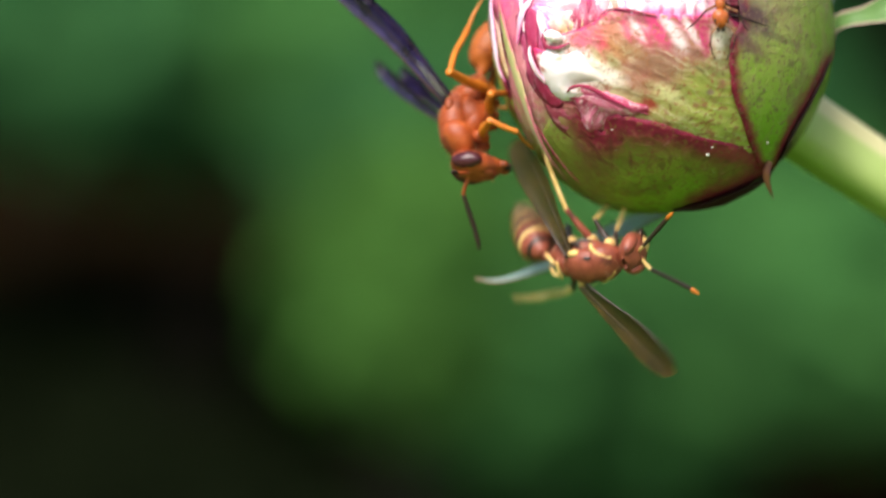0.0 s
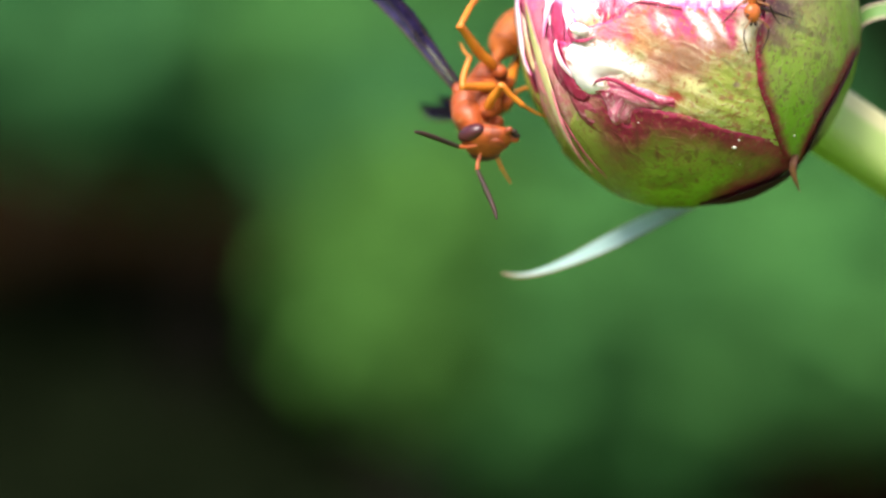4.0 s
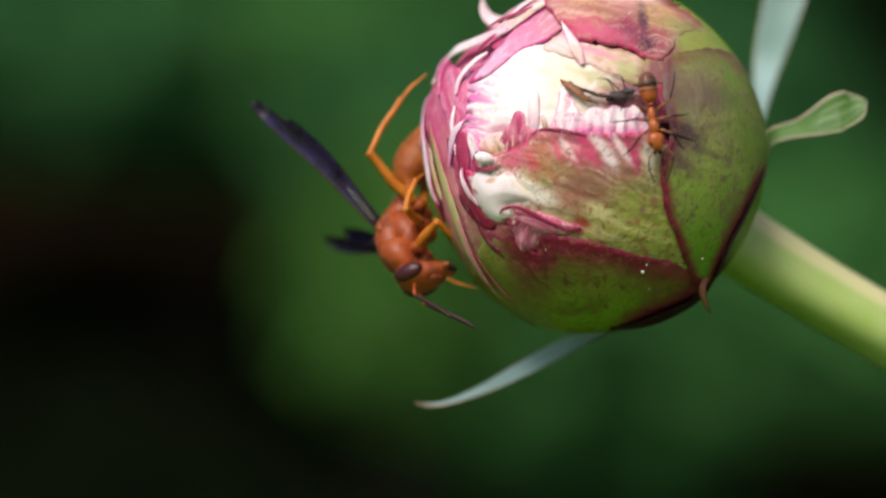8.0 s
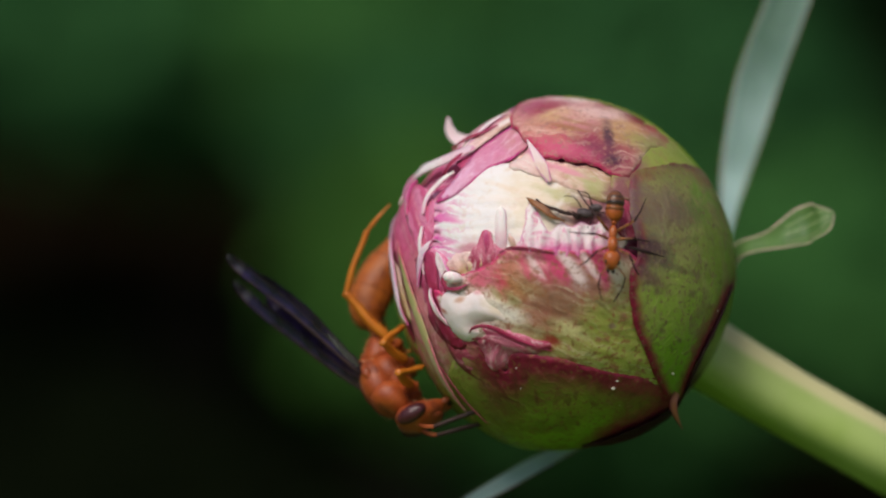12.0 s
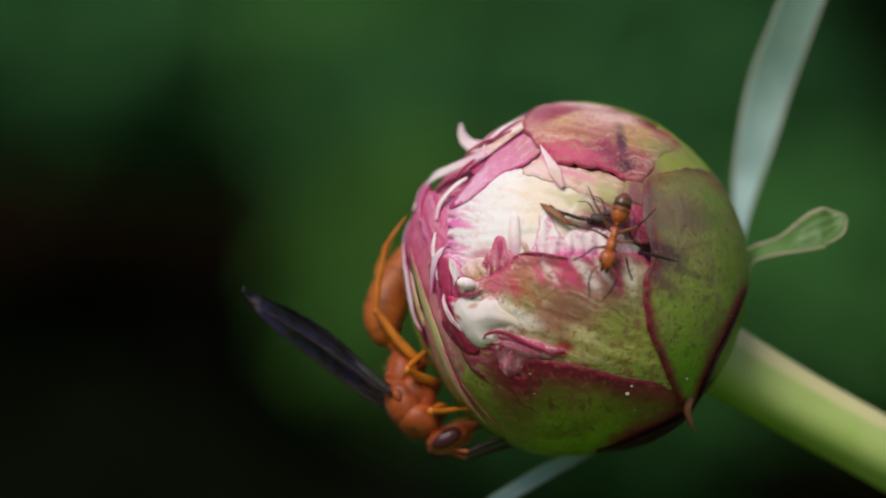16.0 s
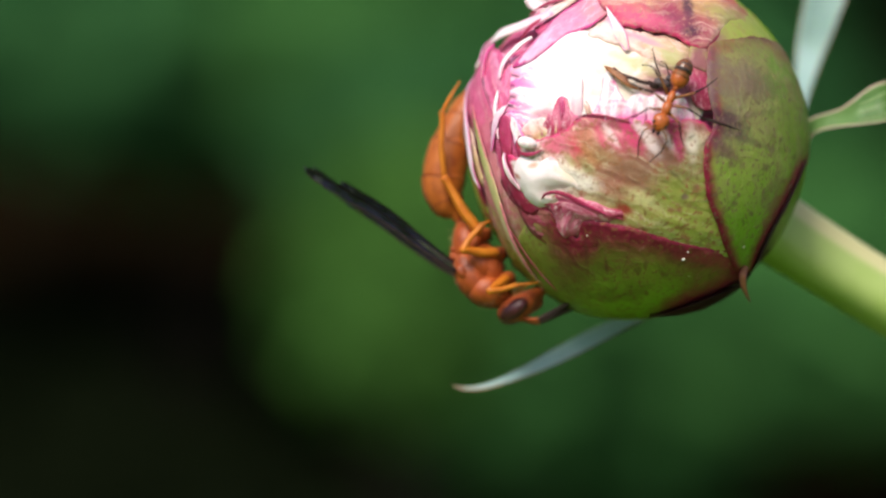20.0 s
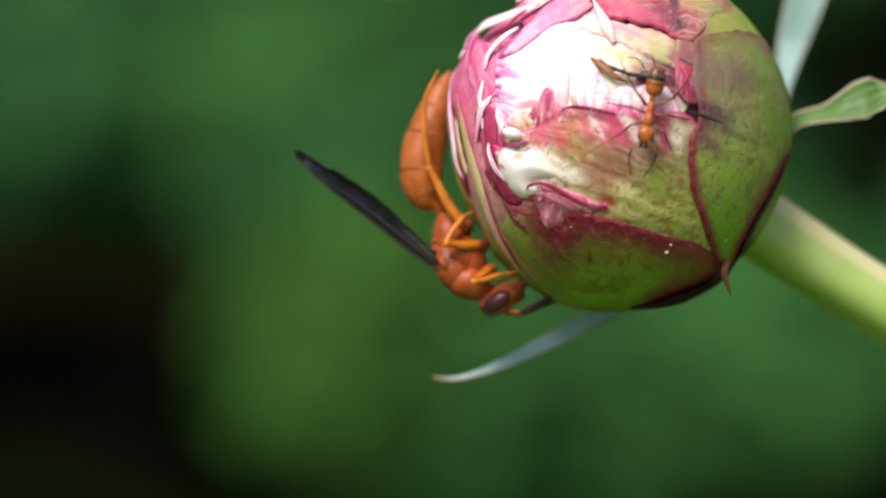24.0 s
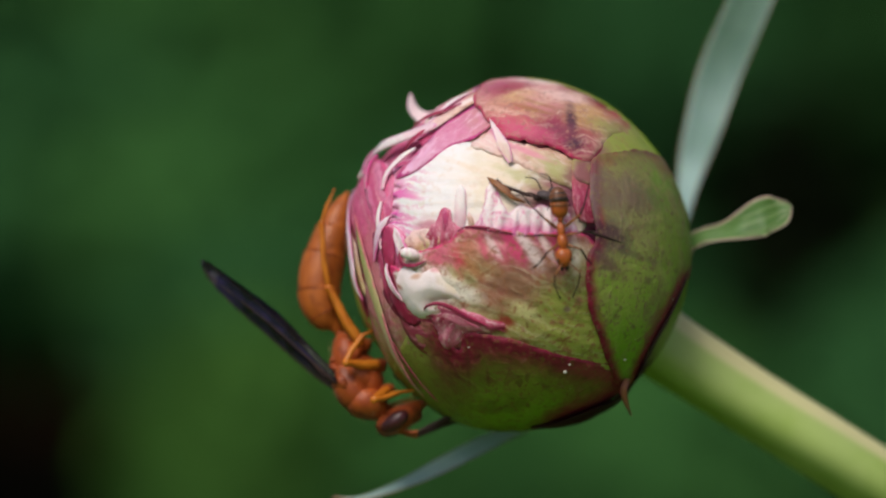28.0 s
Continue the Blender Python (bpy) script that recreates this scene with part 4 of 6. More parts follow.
    tip = [flat_at(1187, 688, -7.5), flat_at(1182, 706, -7.8), flat_at(1186, 726, -7.2), flat_at(1197, 750, -6)]
    blade("sepal_tip", [(*p, w) for p, w in zip(tip, (0.3, 0.38, 0.28, 0.04))], TIP, peony, "small tan pointed sepal tip", thick=0.5)
    # dark slit and the curled tip on the rim
    strip("crease", [(1090, 430, 1.15, 0.6), (1108, 434, 1.25, 2.6), (1130, 440, 1.25, 2.4), (1158, 448, 1.2, 0.5)], DARK, peony, "dark crease in the sepal", thick=0.25)
    a = [flat_at(x, y, 2) for x, y in ((835, 243), (812, 246), (793, 238), (783, 222), (781, 202))]
    blade("petal", [(*p, w) for p, w in zip(a, (0.7, 0.8, 0.7, 0.5, 0.12))], WHITE, peony, "curled white petal tip", thick=0.4, normal=(0.3, -1, 0.5))
    # specks of pollen
    rng = random.Random(4)
    for x, y, s in ((1072, 674, 3.6), (1079, 661, 2), (1232, 605, 2), (1174, 648, 2.5), (1250, 540, 2), (905, 640, 1.6), (867, 618, 1.4)) + tuple((rng.uniform(820, 1240), rng.uniform(600, 740), rng.uniform(0.6, 1.0)) for _ in range(9)):
        p = on_bud(x, y, BUD_R + 1.25 * MM) / MM
        blob("pollen_speck", p, (s * 0.059, s * 0.059, s * 0.05), DUST, peony, rings=5, sides=7)


def build_stem_and_leaves():
    rows = [(*flat_at(1195, 592, 8), 4.0), (*flat_at(1262, 634, 8), 3.75), (*flat_at(1400, 714, 8), 3.55), (*flat_at(1560, 802, 9), 3.5), (*flat_at(1800, 938, 14), 3.6), (*flat_at(2100, 1110, 26), 3.7), (90, 34, -100), (106, 38, -170), (112, 38, -280), (118, 40, -450), (119, 40, -490)]
    rows = [r if len(r) == 4 else (*r, 3.9) for r in rows]
    tube_part("stem", rows, STEM, peony, "pale green ridged stem", sides=28, ridge=0.11, steps=9)
    blob("receptacle", flat_at(1205, 592, 8), (3.4, 3.4, 3.4), STEM, peony, "green swelling under the bud", turn=(0, 30, 0))
    low = [(1080, 744, 7, 9), (1010, 782, 7, 15), (940, 818, 6.5, 21), (870, 858, 6, 20), (800, 895, 5.5, 13), (740, 919, 5, 7), (705, 925, 5, 4), (680, 921, 5, 1)]
    blade("leaf", [(*flat_at(x, y, d), w * 0.059) for x, y, d, w in low], GLAUCOUS, peony, "narrow blue-green leaf with a curled tip", normal=(-0.35, -0.8, 0.8), keel=0.25, thick=0.4)
    tall = [(1262, 470, 14, 10), (1280, 340, 24, 24), (1302, 240, 25, 37), (1330, 130, 24, 44), (1370, 20, 21, 44), (1420, -110, 17, 42), (1480, -250, 12, 34), (1540, -400, 8, 16), (1570, -470, 6, 1)]
    blade("leaf", [(*flat_at(x, y, d), w * 0.059) for x, y, d, w in tall], GLAUCOUS, peony, "long blue-green leaf behind the bud", normal=(0.25, -1, -0.3), keel=0.2, thick=0.5)
    small = [(1278, 492, 6, 7), (1284, 452, 5, 13), (1305, 432, 4, 15), (1345, 420, 3, 17), (1380, 407, 2, 27), (1415, 393, 2, 37), (1440, 381, 1, 32), (1457, 371, 1, 14), (1464, 367, 1, 3)]
    bract = blade("bract", [(*flat_at(x, y, d), w * 0.059) for x, y, d, w in small], BRACT, peony, "small green bract with a pink rim", normal=(-0.1, -1, 0.45), keel=0.45, thick=0.5)
    for k in (-0.5, 0.0, 0.5):
        tube_part("vein", [(*flat_at(x, y + k * w, d - 0.75), 0.07) for x, y, d, w in small[4:8]], VEIN, bract, sides=6)


build_bud()
build_stem_and_leaves()


# ---- insects ----
def side(x, y, left=0.0):
    """A point of the wasp's side drawing, in mm: forward, left, up."""
    dx, dy = (x - 770) * 0.059, (y - 615) * 0.059
    return dx * 0.524 + dy * 0.852, left, dy * 0.524 - dx * 0.852


def aim(at, way, roll_up=(0, 0, 1)):
    """The pose at a place in mm whose x axis runs along way and whose z axis leans to roll_up."""
    x = Vector(way).normalized()
    y = Vector(roll_up).cross(x).normalized()
    z = x.cross(y)
    m = Matrix((x, y, z)).transposed().to_4x4()
    m.translation = Vector(at) * MM
    return m


def limb(parent, joints, radii, materials, names=("femur", "tibia", "tarsus")):
    """A jointed leg: the leg part is its first piece, the others are parts of it."""
    leg = None
    for k in range(len(joints) - 1):
        a, b = Vector(joints[k]), Vector(joints[k + 1])
        r0, r1 = radii[k], radii[k + 1]
        mid = (a + b) / 2
        rows = [(*a, r0 * 0.75), (*(a.lerp(b, 0.25)), r0), (*mid, (r0 + r1) / 2), (*(a.lerp(b, 0.85)), r1 * 0.9), (*b, r1 * 1.1)]
        up = (0.3, 0.9, 0.2)
        rows = [(*(Vector(q[:3]) - Vector(joints[0])), q[3]) for q in rows]
        ob = tube_part("leg" if leg is None else names[min(k, len(names) - 1)], rows, materials[min(k, len(materials) - 1)], leg or parent, sides=9, up=up, steps=3)
        if leg is None:
            leg = ob
            ob.location = Vector(joints[0]) * MM
    return leg


def wing(name, root, length, width, material, vein_material, at, way, up=(0, 0, 1), bow=0.0):
    """A wing along x; bow: how far its middle swings out of line."""
    shape = ((0, 0.3), (0.12, 0.42), (0.3, 0.62), (0.5, 0.86), (0.66, 1.0), (0.8, 0.96), (0.9, 0.84), (0.965, 0.6), (1, 0.12))
    rows = [(length * k, bow * 4 * k * (1 - k), 0.12 * math.sin(k * 9), width * w) for k, w in shape]
    ob = blade(name, rows, material, root, normal=(0, 0, 1), thick=0.06, keel=0.34, half=5, wave=0.03)
    for side_of, depth in ((0.94, 0.17), (-0.3, 0.07)):
        tube_part("vein", [(x, y + side_of * w, z + 0.1 * (abs(side_of) > 0.5), depth * (1 - 0.6 * x / length)) for x, y, z, w in rows[:-1]], vein_material, ob, sides=6)
    ob.matrix_basis = aim(at, way, up)
    return ob


def loft(name, rows, material, parent, label="", axis="x", sides=24, steps=5, square=1.0):
    """A closed body in mm. rows: place along the axis, middle and half size in the body's upright plane, half width to the sides."""
    path = spline(rows, steps)
    verts, faces = [], []
    for u, c, a, w in path:
        for k in range(sides):
            t = 2 * math.pi * k / sides
            p, q = math.cos(t), math.sin(t)
            p, q = math.copysign(abs(p) ** square, p), math.copysign(abs(q) ** square, q)
            e = c + max(a, 0.01) * q
            verts.append(Vector((u, max(w, 0.01) * p, e) if axis == "x" else (e, max(w, 0.01) * p, u)) * MM)
    n = len(path)
    for i in range(n - 1):
        for k in range(sides):
            k2 = (k + 1) % sides
            f = (i * sides + k, i * sides + k2, (i + 1) * sides + k2, (i + 1) * sides + k)
            faces.append(f if axis == "x" else f[::-1])
    faces += [tuple(range(sides))[::-1], tuple((n - 1) * sides + k for k in range(sides))]
    return link(name, verts, faces, material, parent, label)


def wasp_body(root, coat, trim, spine, radii, eye, dark, banded, belly):
    """Head, thorax and segmented abdomen of a paper wasp, in mm; x ahead, z up."""
    loft("mesonotum", [(-0.9, 0.9, 0.9, 1.5), (0, 1.0, 1.45, 2.05), (1, 1.1, 1.7, 2.3), (2, 1.15, 1.75, 2.3), (3, 1.1, 1.6, 2.05), (3.7, 1.0, 1.2, 1.5)], coat, root, square=0.9)
    loft("mesosternum", [(-0.8, -1.0, 1.0, 1.2), (0.2, -1.0, 1.5, 1.9), (1.3, -1.0, 1.6, 2.1), (2.6, -0.9, 1.4, 1.9), (3.6, -0.6, 1.0, 1.3)], coat, root)
    loft("pronotum", [(2.7, 0.7, 1.6, 2.1), (3.4, 0.65, 1.95, 2.35), (4.3, 0.5, 1.8, 2.3), (5.1, 0.2, 1.4, 1.9), (5.7, -0.1, 0.9, 1.3), (6.0, -0.2, 0.3, 0.5)], coat, root, square=0.9)
    loft("propodeum", [(-3.9, -0.8, 0.35, 0.4), (-3.5, -0.75, 0.9, 1.1), (-2.7, -0.6, 1.4, 1.75), (-1.7, -0.35, 1.75, 2.0), (-0.8, -0.1, 1.8, 1.9), (-0.3, 0.0, 1.4, 1.5)], coat, root)
    blob("scutellum", (-0.95, 0, 1.55), (0.75, 1.35, 0.6), coat, root)
    blob("metanotum", (-1.75, 0, 1.15), (0.5, 1.2, 0.5), coat, root, rings=8, sides=12)
    for s in (1, -1):
        blob("mesopleuron", (1.0, s * 0.95, -0.5), (1.9, 1.35, 1.5), coat, root, turn=(0, 18, 0))
        blob("metapleuron", (-1.2, s * 1.1, -0.9), (0.9, 0.85, 1.15), coat, root, rings=10, sides=12, turn=(0, 20, 0))
        blob("tegula", (0.9, s * 2.15, 1.75), (0.75, 0.4, 0.5), trim, root, rings=8, sides=10)
        for x, z in ((3.9, -1.6), (1.2, -2.3), (-1.4, -2.0)):
            blob("coxa", (x, s * 0.95, z - 0.2), (0.7, 0.8, 1.0), coat if not banded else trim, root, rings=8, sides=10, turn=(s * -20, 0, 0))
    tube_part("neck", [(5.2, 0, -0.6, 0.8), (5.8, 0, -0.9, 0.65), (6.4, 0, -1.2, 0.7)], coat, root)
    head = loft("head", [(1.0, 6.75, 0.3, 0.8), (0.7, 6.8, 0.75, 1.6), (-0.1, 6.85, 1.15, 2.15), (-1.2, 6.95, 1.3, 2.3), (-2.3, 7.0, 1.2, 2.0), (-3.3, 6.95, 0.95, 1.5), (-4.0, 6.85, 0.65, 1.05), (-4.4, 6.75, 0.3, 0.6)], coat, root, axis="z", square=0.92)
    for s in (1, -1):
        blob("eye", (7.15, s * 1.68, -0.75), (0.92, 0.8, 1.7), eye, head, rings=12, sides=14, turn=(s * 14, 0, 0))
        blob("mandible", (6.85, s * 0.62, -4.3), (0.4, 0.42, 0.8), coat if not banded else dark, head, rings=8, sides=10, turn=(s * 24, 0, 0))
        blob("mandible_tip", (6.8, s * 0.3, -4.95), (0.28, 0.3, 0.45), dark, head, "dark biting tip", rings=6, sides=8, turn=(s * 24, 0, 0))
        blob("ocellus", (7.2, s * 0.35, 0.75), (0.15, 0.15, 0.13), dark, head, rings=6, sides=8)
        blob("antenna_socket", (8.1, s * 0.6, -0.95), (0.25, 0.34, 0.34), coat, head, rings=6, sides=10)
    blob("clypeus", (7.75, 0, -2.75), (0.5, 1.05, 1.1), trim, head, rings=10, sides=14)
    tube_part("petiole", [(-3.6, 0, -0.8, 0.5), (-4.1, 0, -0.85, 0.36), (-4.8, 0, -0.9, 0.6)], coat, root)
    path = spline([(*p, r) for p, r in zip(spine, radii)], 7)
    n = len(path)
    cuts = [0, int(n * 0.3), int(n * 0.47), int(n * 0.62), int(n * 0.75), int(n * 0.87), n - 1]
    hinge = np.array((-4.1, 0, -0.85))
    abdomen = None
    for k in range(6):
        seg = [np.array((*(q[:3] - hinge), q[3])) for q in path[cuts[k]:cuts[k + 1] + 1]]
        rows = [(*q[:3], q[3] * (0.96 + 0.06 * (i / max(len(seg) - 1, 1)))) for i, q in enumerate(seg)]
        last = rows[-1]
        rows.append((last[0] - 0.02, last[1], last[2], last[3] * 0.9))
        ob = tube_part("abdomen" if abdomen is None else "abdomen_segment", rows, belly, abdomen or root, sides=24, flat=0.95, steps=2, up=(0, 1, 0))
        if abdomen is None:
            abdomen = ob
            ob.location = Vector(hinge) * MM
        if not banded and k < 5:
            a, b = seg[-2], seg[-1]
            tube_part("abdomen_seam", [(*(a[:3] * 0.5 + b[:3] * 0.5), b[3] * 1.005), (*(a[:3] * 0.25 + b[:3] * 0.75), b[3] * 1.03), (*b[:3], b[3] * 1.025)], SEAM, abdomen, "darker rust seam", sides=24, flat=0.95, steps=2, up=(0, 1, 0))
        if banded:
            for lo, hi, mat in ((0.02, 0.34, dark), (0.7, 0.96, trim)) if k > 1 else ((0.02, 0.16, dark), (0.82, 0.98, trim)) if k else ((0.3, 0.45, dark), (0.82, 0.98, trim)):
                ring = []
                for share in (lo, (lo + hi) / 2, hi):
                    f = share * (len(seg) - 1)
                    q = seg[int(f)] + (seg[min(int(f) + 1, len(seg) - 1)] - seg[int(f)]) * (f - int(f))
                    ring.append((*q[:3], q[3] * (1.04 if share != lo and share != hi else 1.035)))
                tube_part("band", ring, mat, abdomen, "yellow band" if mat is trim else "black band", sides=24, flat=0.95, steps=3, up=(0, 1, 0))
    return abdomen


def antenna(root, at, way, scape, flag):
    """A bent feeler: its stalk, then the long flagellum."""
    ob = tube_part("antenna", [(0, 0, 0, 0.2), (0.9, 0, 0.25, 0.2), (1.8, 0, 0.3, 0.22)], scape, root, sides=8)
    tube_part("flagellum", [(1.8, 0, 0.3, 0.2), (2.6, 0, -0.1, 0.24), (4.6, 0, -1.1, 0.27), (6.4, 0, -1.9, 0.25), (7.4, 0, -2.2, 0.12)], flag, ob, sides=8)
    ob.matrix_basis = aim(at, way)
    return ob


def fuzz(root, spots, material, seed, count=70, long=0.55):
    """Short fine hairs on rounded bodies: spots of centre and radii in mm."""
    rng = random.Random(seed)
    v, f = [], []
    for centre, radii in spots:
        for _ in range(count):
            q = Vector((rng.gauss(0, 1), rng.gauss(0, 1), rng.gauss(0, 1))).normalized()
            p = Vector(centre) + Vector([a * b for a, b in zip(q, radii)])
            n = Vector([a / b for a, b in zip(q, radii)]).normalized() + Vector((rng.uniform(-0.4, 0.1), rng.uniform(-0.3, 0.3), rng.uniform(-0.3, 0.3)))
            s = n.orthogonal().normalized() * 0.022
            t = n.cross(s).normalized() * 0.022
            b = len(v)
            v += [(p + s) * MM, (p - s * 0.5 + t) * MM, (p - s * 0.5 - t) * MM, (p + n * long * rng.uniform(0.6, 1.2)) * MM]
            f += [(b, b + 1, b + 3), (b + 1, b + 2, b + 3), (b + 2, b, b + 3)]
    tagged(link("body_hair", v, f, material, root), kind="stuff")


THORAX = [((1.3, 0, 0.9), (2.6, 2.2, 1.9)), ((1.0, 0, -1.0), (2.2, 2.2, 1.5)), ((4.2, 0, 0.5), (1.7, 2.2, 1.7)), ((-2.0, 0, -0.5), (1.8, 1.9, 1.6)), ((6.9, 0, -1.4), (1.2, 2.2, 2.2))]
red_wasp = thing("red_wasp", "rust-red paper wasp with dark violet wings clinging to the bud", "wasp")
red_spine = [(-4.2, 0, -0.85), (-5.0, 0, -0.8), (-6.2, 0, -0.5), (-8.2, 0, -0.8), (-10.7, 0, -2.4), (-13.4, 0, -5.0), (-15.6, 0, -7.3), (-16.8, 0, -8.8)]
red_abdomen = wasp_body(red_wasp, RUST, RUST, red_spine, (0.42, 0.8, 1.7, 2.2, 2.3, 1.9, 1.1, 0.2), EYE_RED, DARK, False, ORANGE)
fuzz(red_wasp, THORAX, HAIR, 5)
RED_WINGS = []
for s in (1, -1):
    fore = wing("wing", red_wasp, 19.3, 0.98, WING, DARK, (0.6, s * 2.0, 2.1), (-0.9, s * 0.1, 0.4), bow=-0.5 * s)
    RED_WINGS.append((s, "fore", fore))
    blade("wing_membrane", [(0.6, -s * 0.35, 0.1, 0.2), (2.0, -s * 0.6, 0.15, 0.36), (3.8, -s * 0.8, 0.15, 0.34), (5.6, -s * 0.95, 0.1, 0.08)], MEMBRANE, fore, "pale clear membrane", normal=(0, 0, 1), thick=0.04, keel=0.2, half=3)
    RED_WINGS.append((s, "hind", wing("wing", red_wasp, 14.8, 0.95, WING, DARK, (-0.4, s * 1.8, 1.9), (-0.9, s * 0.14, 0.36), bow=-0.3 * s)))
RED_FEELERS = [(s, antenna(red_wasp, (8.1, s * 0.6, -0.95), (0.8, s * 0.25, 0.1), RUST, DARK)) for s in (1, -1)]
# legs: hip, then seconds with knee, ankle and toe in the wasp's own space
LEG_POSES = {
    "hind": ((-1.4, 1.7, -2.0), (7.0, 6.8, 3.2), (0.56, 0.42, 0.3, 0.18, 0.1), [
        (0, 0.3, 7.4, 1.6, -6.1, 5.6, 0.5, -9.1, 6.3, -0.6),
        (2, 1.2, 8.2, -2.6, -4.9, 5.3, -1.8, -7.9, 4.1, -2.2),
        (5, -2.8, 8.4, -0.6, -8.9, 9.0, -3.5, -11.6, 7.9, -4.7),
        (7, -3.7, 7.8, 0.6, -9.9, 7.5, -2.1, -12.5, 7.5, -4.1),
        (9, -6.3, 5.8, 0.9, -10.6, 7.5, -4.1, -12.0, 7.7, -7.0),
        (12, -7.2, 4.9, 0.4, -11.4, 7.7, -4.2, -12.5, 8.5, -7.0),
        (17, -8.2, 2.7, -0.5, -13.6, 5.0, -3.8, -15.0, 6.3, -6.3),
        (21, -8.3, 3.0, -2.4, -14.1, 4.0, -5.9, -15.5, 4.1, -8.7),
        (26, -8.3, 2.9, -2.1, -14.3, 4.3, -4.9, -16.2, 5.0, -7.4)]),
    "mid": ((1.2, 1.6, -2.5), (4.2, 3.6, 4.2), (0.52, 0.42, 0.3, 0.16, 0.1), [
        (0, 1.5, 5.8, -2.8, -0.3, 3.0, -4.3, -1.4, -1.0, -5.0),
        (2, 3.3, 3.8, 0.4, 0.8, 3.2, 2.9, -2.3, 2.2, 5.6),
        (5, 3.1, 4.9, -0.8, 0.1, 5.8, -2.6, -3.7, 4.6, -1.3),
        (7, 3.1, 5.3, -2.0, 0.5, 7.8, -2.1, -3.6, 7.7, -3.0),
        (9, 1.2, 5.8, -2.3, -0.7, 3.3, -4.0, -2.5, -0.3, -5.3),
        (12, 0.2, 5.2, -1.0, -1.5, 3.6, -3.4, -2.5, 1.0, -5.8),
        (17, -0.8, 3.9, 0.4, -1.9, 2.6, -2.7, -1.8, 0.8, -6.5),
        (26, -0.5, 3.8, 0.7, -2.1, 3.0, -2.5, -1.9, 1.8, -6.5)]),
    "front": ((3.9, 1.4, -1.9), (4.0, 3.0, 3.2), (0.52, 0.4, 0.28, 0.16, 0.1), [
        (0, 4.4, 5.2, -3.0, 5.1, 4.5, -5.8, 5.1, 1.6, -7.2),
        (2, 3.4, 4.4, -4.2, 4.4, 2.4, -5.9, 4.0, -0.4, -6.8),
        (7, 4.0, 3.4, -5.4, 4.5, 0.9, -6.2, 3.5, -1.8, -7.0),
        (9, 3.3, 4.4, -4.4, 4.4, 2.2, -5.8, 4.1, -0.8, -6.6),
        (12, 4.1, 5.3, -1.1, 3.7, 3.6, -3.5, 2.3, 2.2, -6.1),
        (17, 4.7, 4.5, 0.5, 5.7, 3.7, -2.2, 6.9, 3.1, -5.1),
        (26, 4.5, 4.7, 0.3, 5.0, 3.4, -2.4, 5.6, 2.0, -5.1)]),
}
FAR_FRONT_ROWS = [
    (0, 1.5, -4.6, -1.6, 4.8, -4.1, -2.7, 8.9, -1.1, -3.7),
    (2, 2.7, -4.1, 0.8, 6.1, -3.9, -0.1, 10.3, -7.0, -0.1),
    (5, 1.5, -4.5, -1.2, 4.9, -4.3, -0.4, 7.4, -8.1, -2.8),
    (7, 1.8, -4.8, -2.0, 5.1, -4.0, -1.1, 7.2, -7.1, -4.7),
    (9.5, 4.4, -4.0, -3.5, 5.0, -2.8, -5.6, 5.4, -0.8, -7.0),
    (28, 4.5, -4.7, 0.3, 5.0, -3.4, -2.4, 5.6, -2.0, -5.1),
]


def bone(name, length, radii, material, parent):
    """One straight piece of a leg along x, thicker in its middle."""
    a, b = radii
    return tube_part(name, [(0, 0, 0, a * 0.7), (length * 0.12, 0, 0, a), (length * 0.45, 0, 0.03 * length, a * 0.95), (length * 0.85, 0, 0, b), (length, 0, 0, b * 1.05), (length + b * 0.5, 0, 0, b * 0.5)], material, parent, sides=10, steps=3)


RED_LEGS = []
for kind, (hip, sizes, girth, rows) in LEG_POSES.items():
    for s in (1, -1):
        leg = bone("leg", sizes[0], (girth[0], girth[1]), AMBER, red_wasp)
        shin = bone("tibia", sizes[1], (girth[1] * 0.8, girth[2]), AMBER, leg)
        foot = bone("tarsus", sizes[2] * 1.15, (girth[3] * 1.1, girth[4]), AMBER, leg)
        if s > 0:
            table = rows
        else:
            table = FAR_FRONT_ROWS if kind == "front" else [(rows[-1][0], *(v * (-1 if k % 3 == 1 else 1) for k, v in enumerate(rows[-1][1:])))]
        RED_LEGS.append((leg, shin, foot, (hip[0], s * hip[1], hip[2]), sizes, table))

paper_wasp = thing("paper_wasp", "brown paper wasp banded with yellow in flight", "wasp")
paper_wasp.scale = (0.86, 0.86, 0.86)
fly_abdomen = wasp_body(paper_wasp, MAHOGANY, YELLOW, [(-5.0, 0, -0.9), (-7.0, 0, -1.1), (-9.5, 0, -1.6), (-12.5, 0, -2.2), (-15.5, 0, -2.6), (-18.5, 0, -2.8)], (0.9, 2.15, 2.4, 2.2, 1.5, 0.2), MAHOGANY, BLACK, True, MAHOGANY)
for y in (-1, 1):
    tube_part("stripe", [(3.7, y * 0.4, 1.75, 0.2), (3.2, y * 1.6, 1.2, 0.22), (2.6, y * 2.25, 0.1, 0.2)], YELLOW, paper_wasp, "yellow collar stripe", sides=7)
    tube_part("stripe", [(-2.0, y * 0.9, 2.0, 0.2), (-3.2, y * 1.2, 1.0, 0.24), (-4.0, y * 0.9, 0.0, 0.2)], YELLOW, paper_wasp, "yellow back stripe", sides=7)
fuzz(paper_wasp, THORAX, HAIR, 6)
tube_part("stripe", [(-1.5, -1.2, 2.15, 0.18), (-1.5, 0, 2.35, 0.22), (-1.5, 1.2, 2.15, 0.18)], YELLOW, paper_wasp, "cream bar on the back", sides=7)
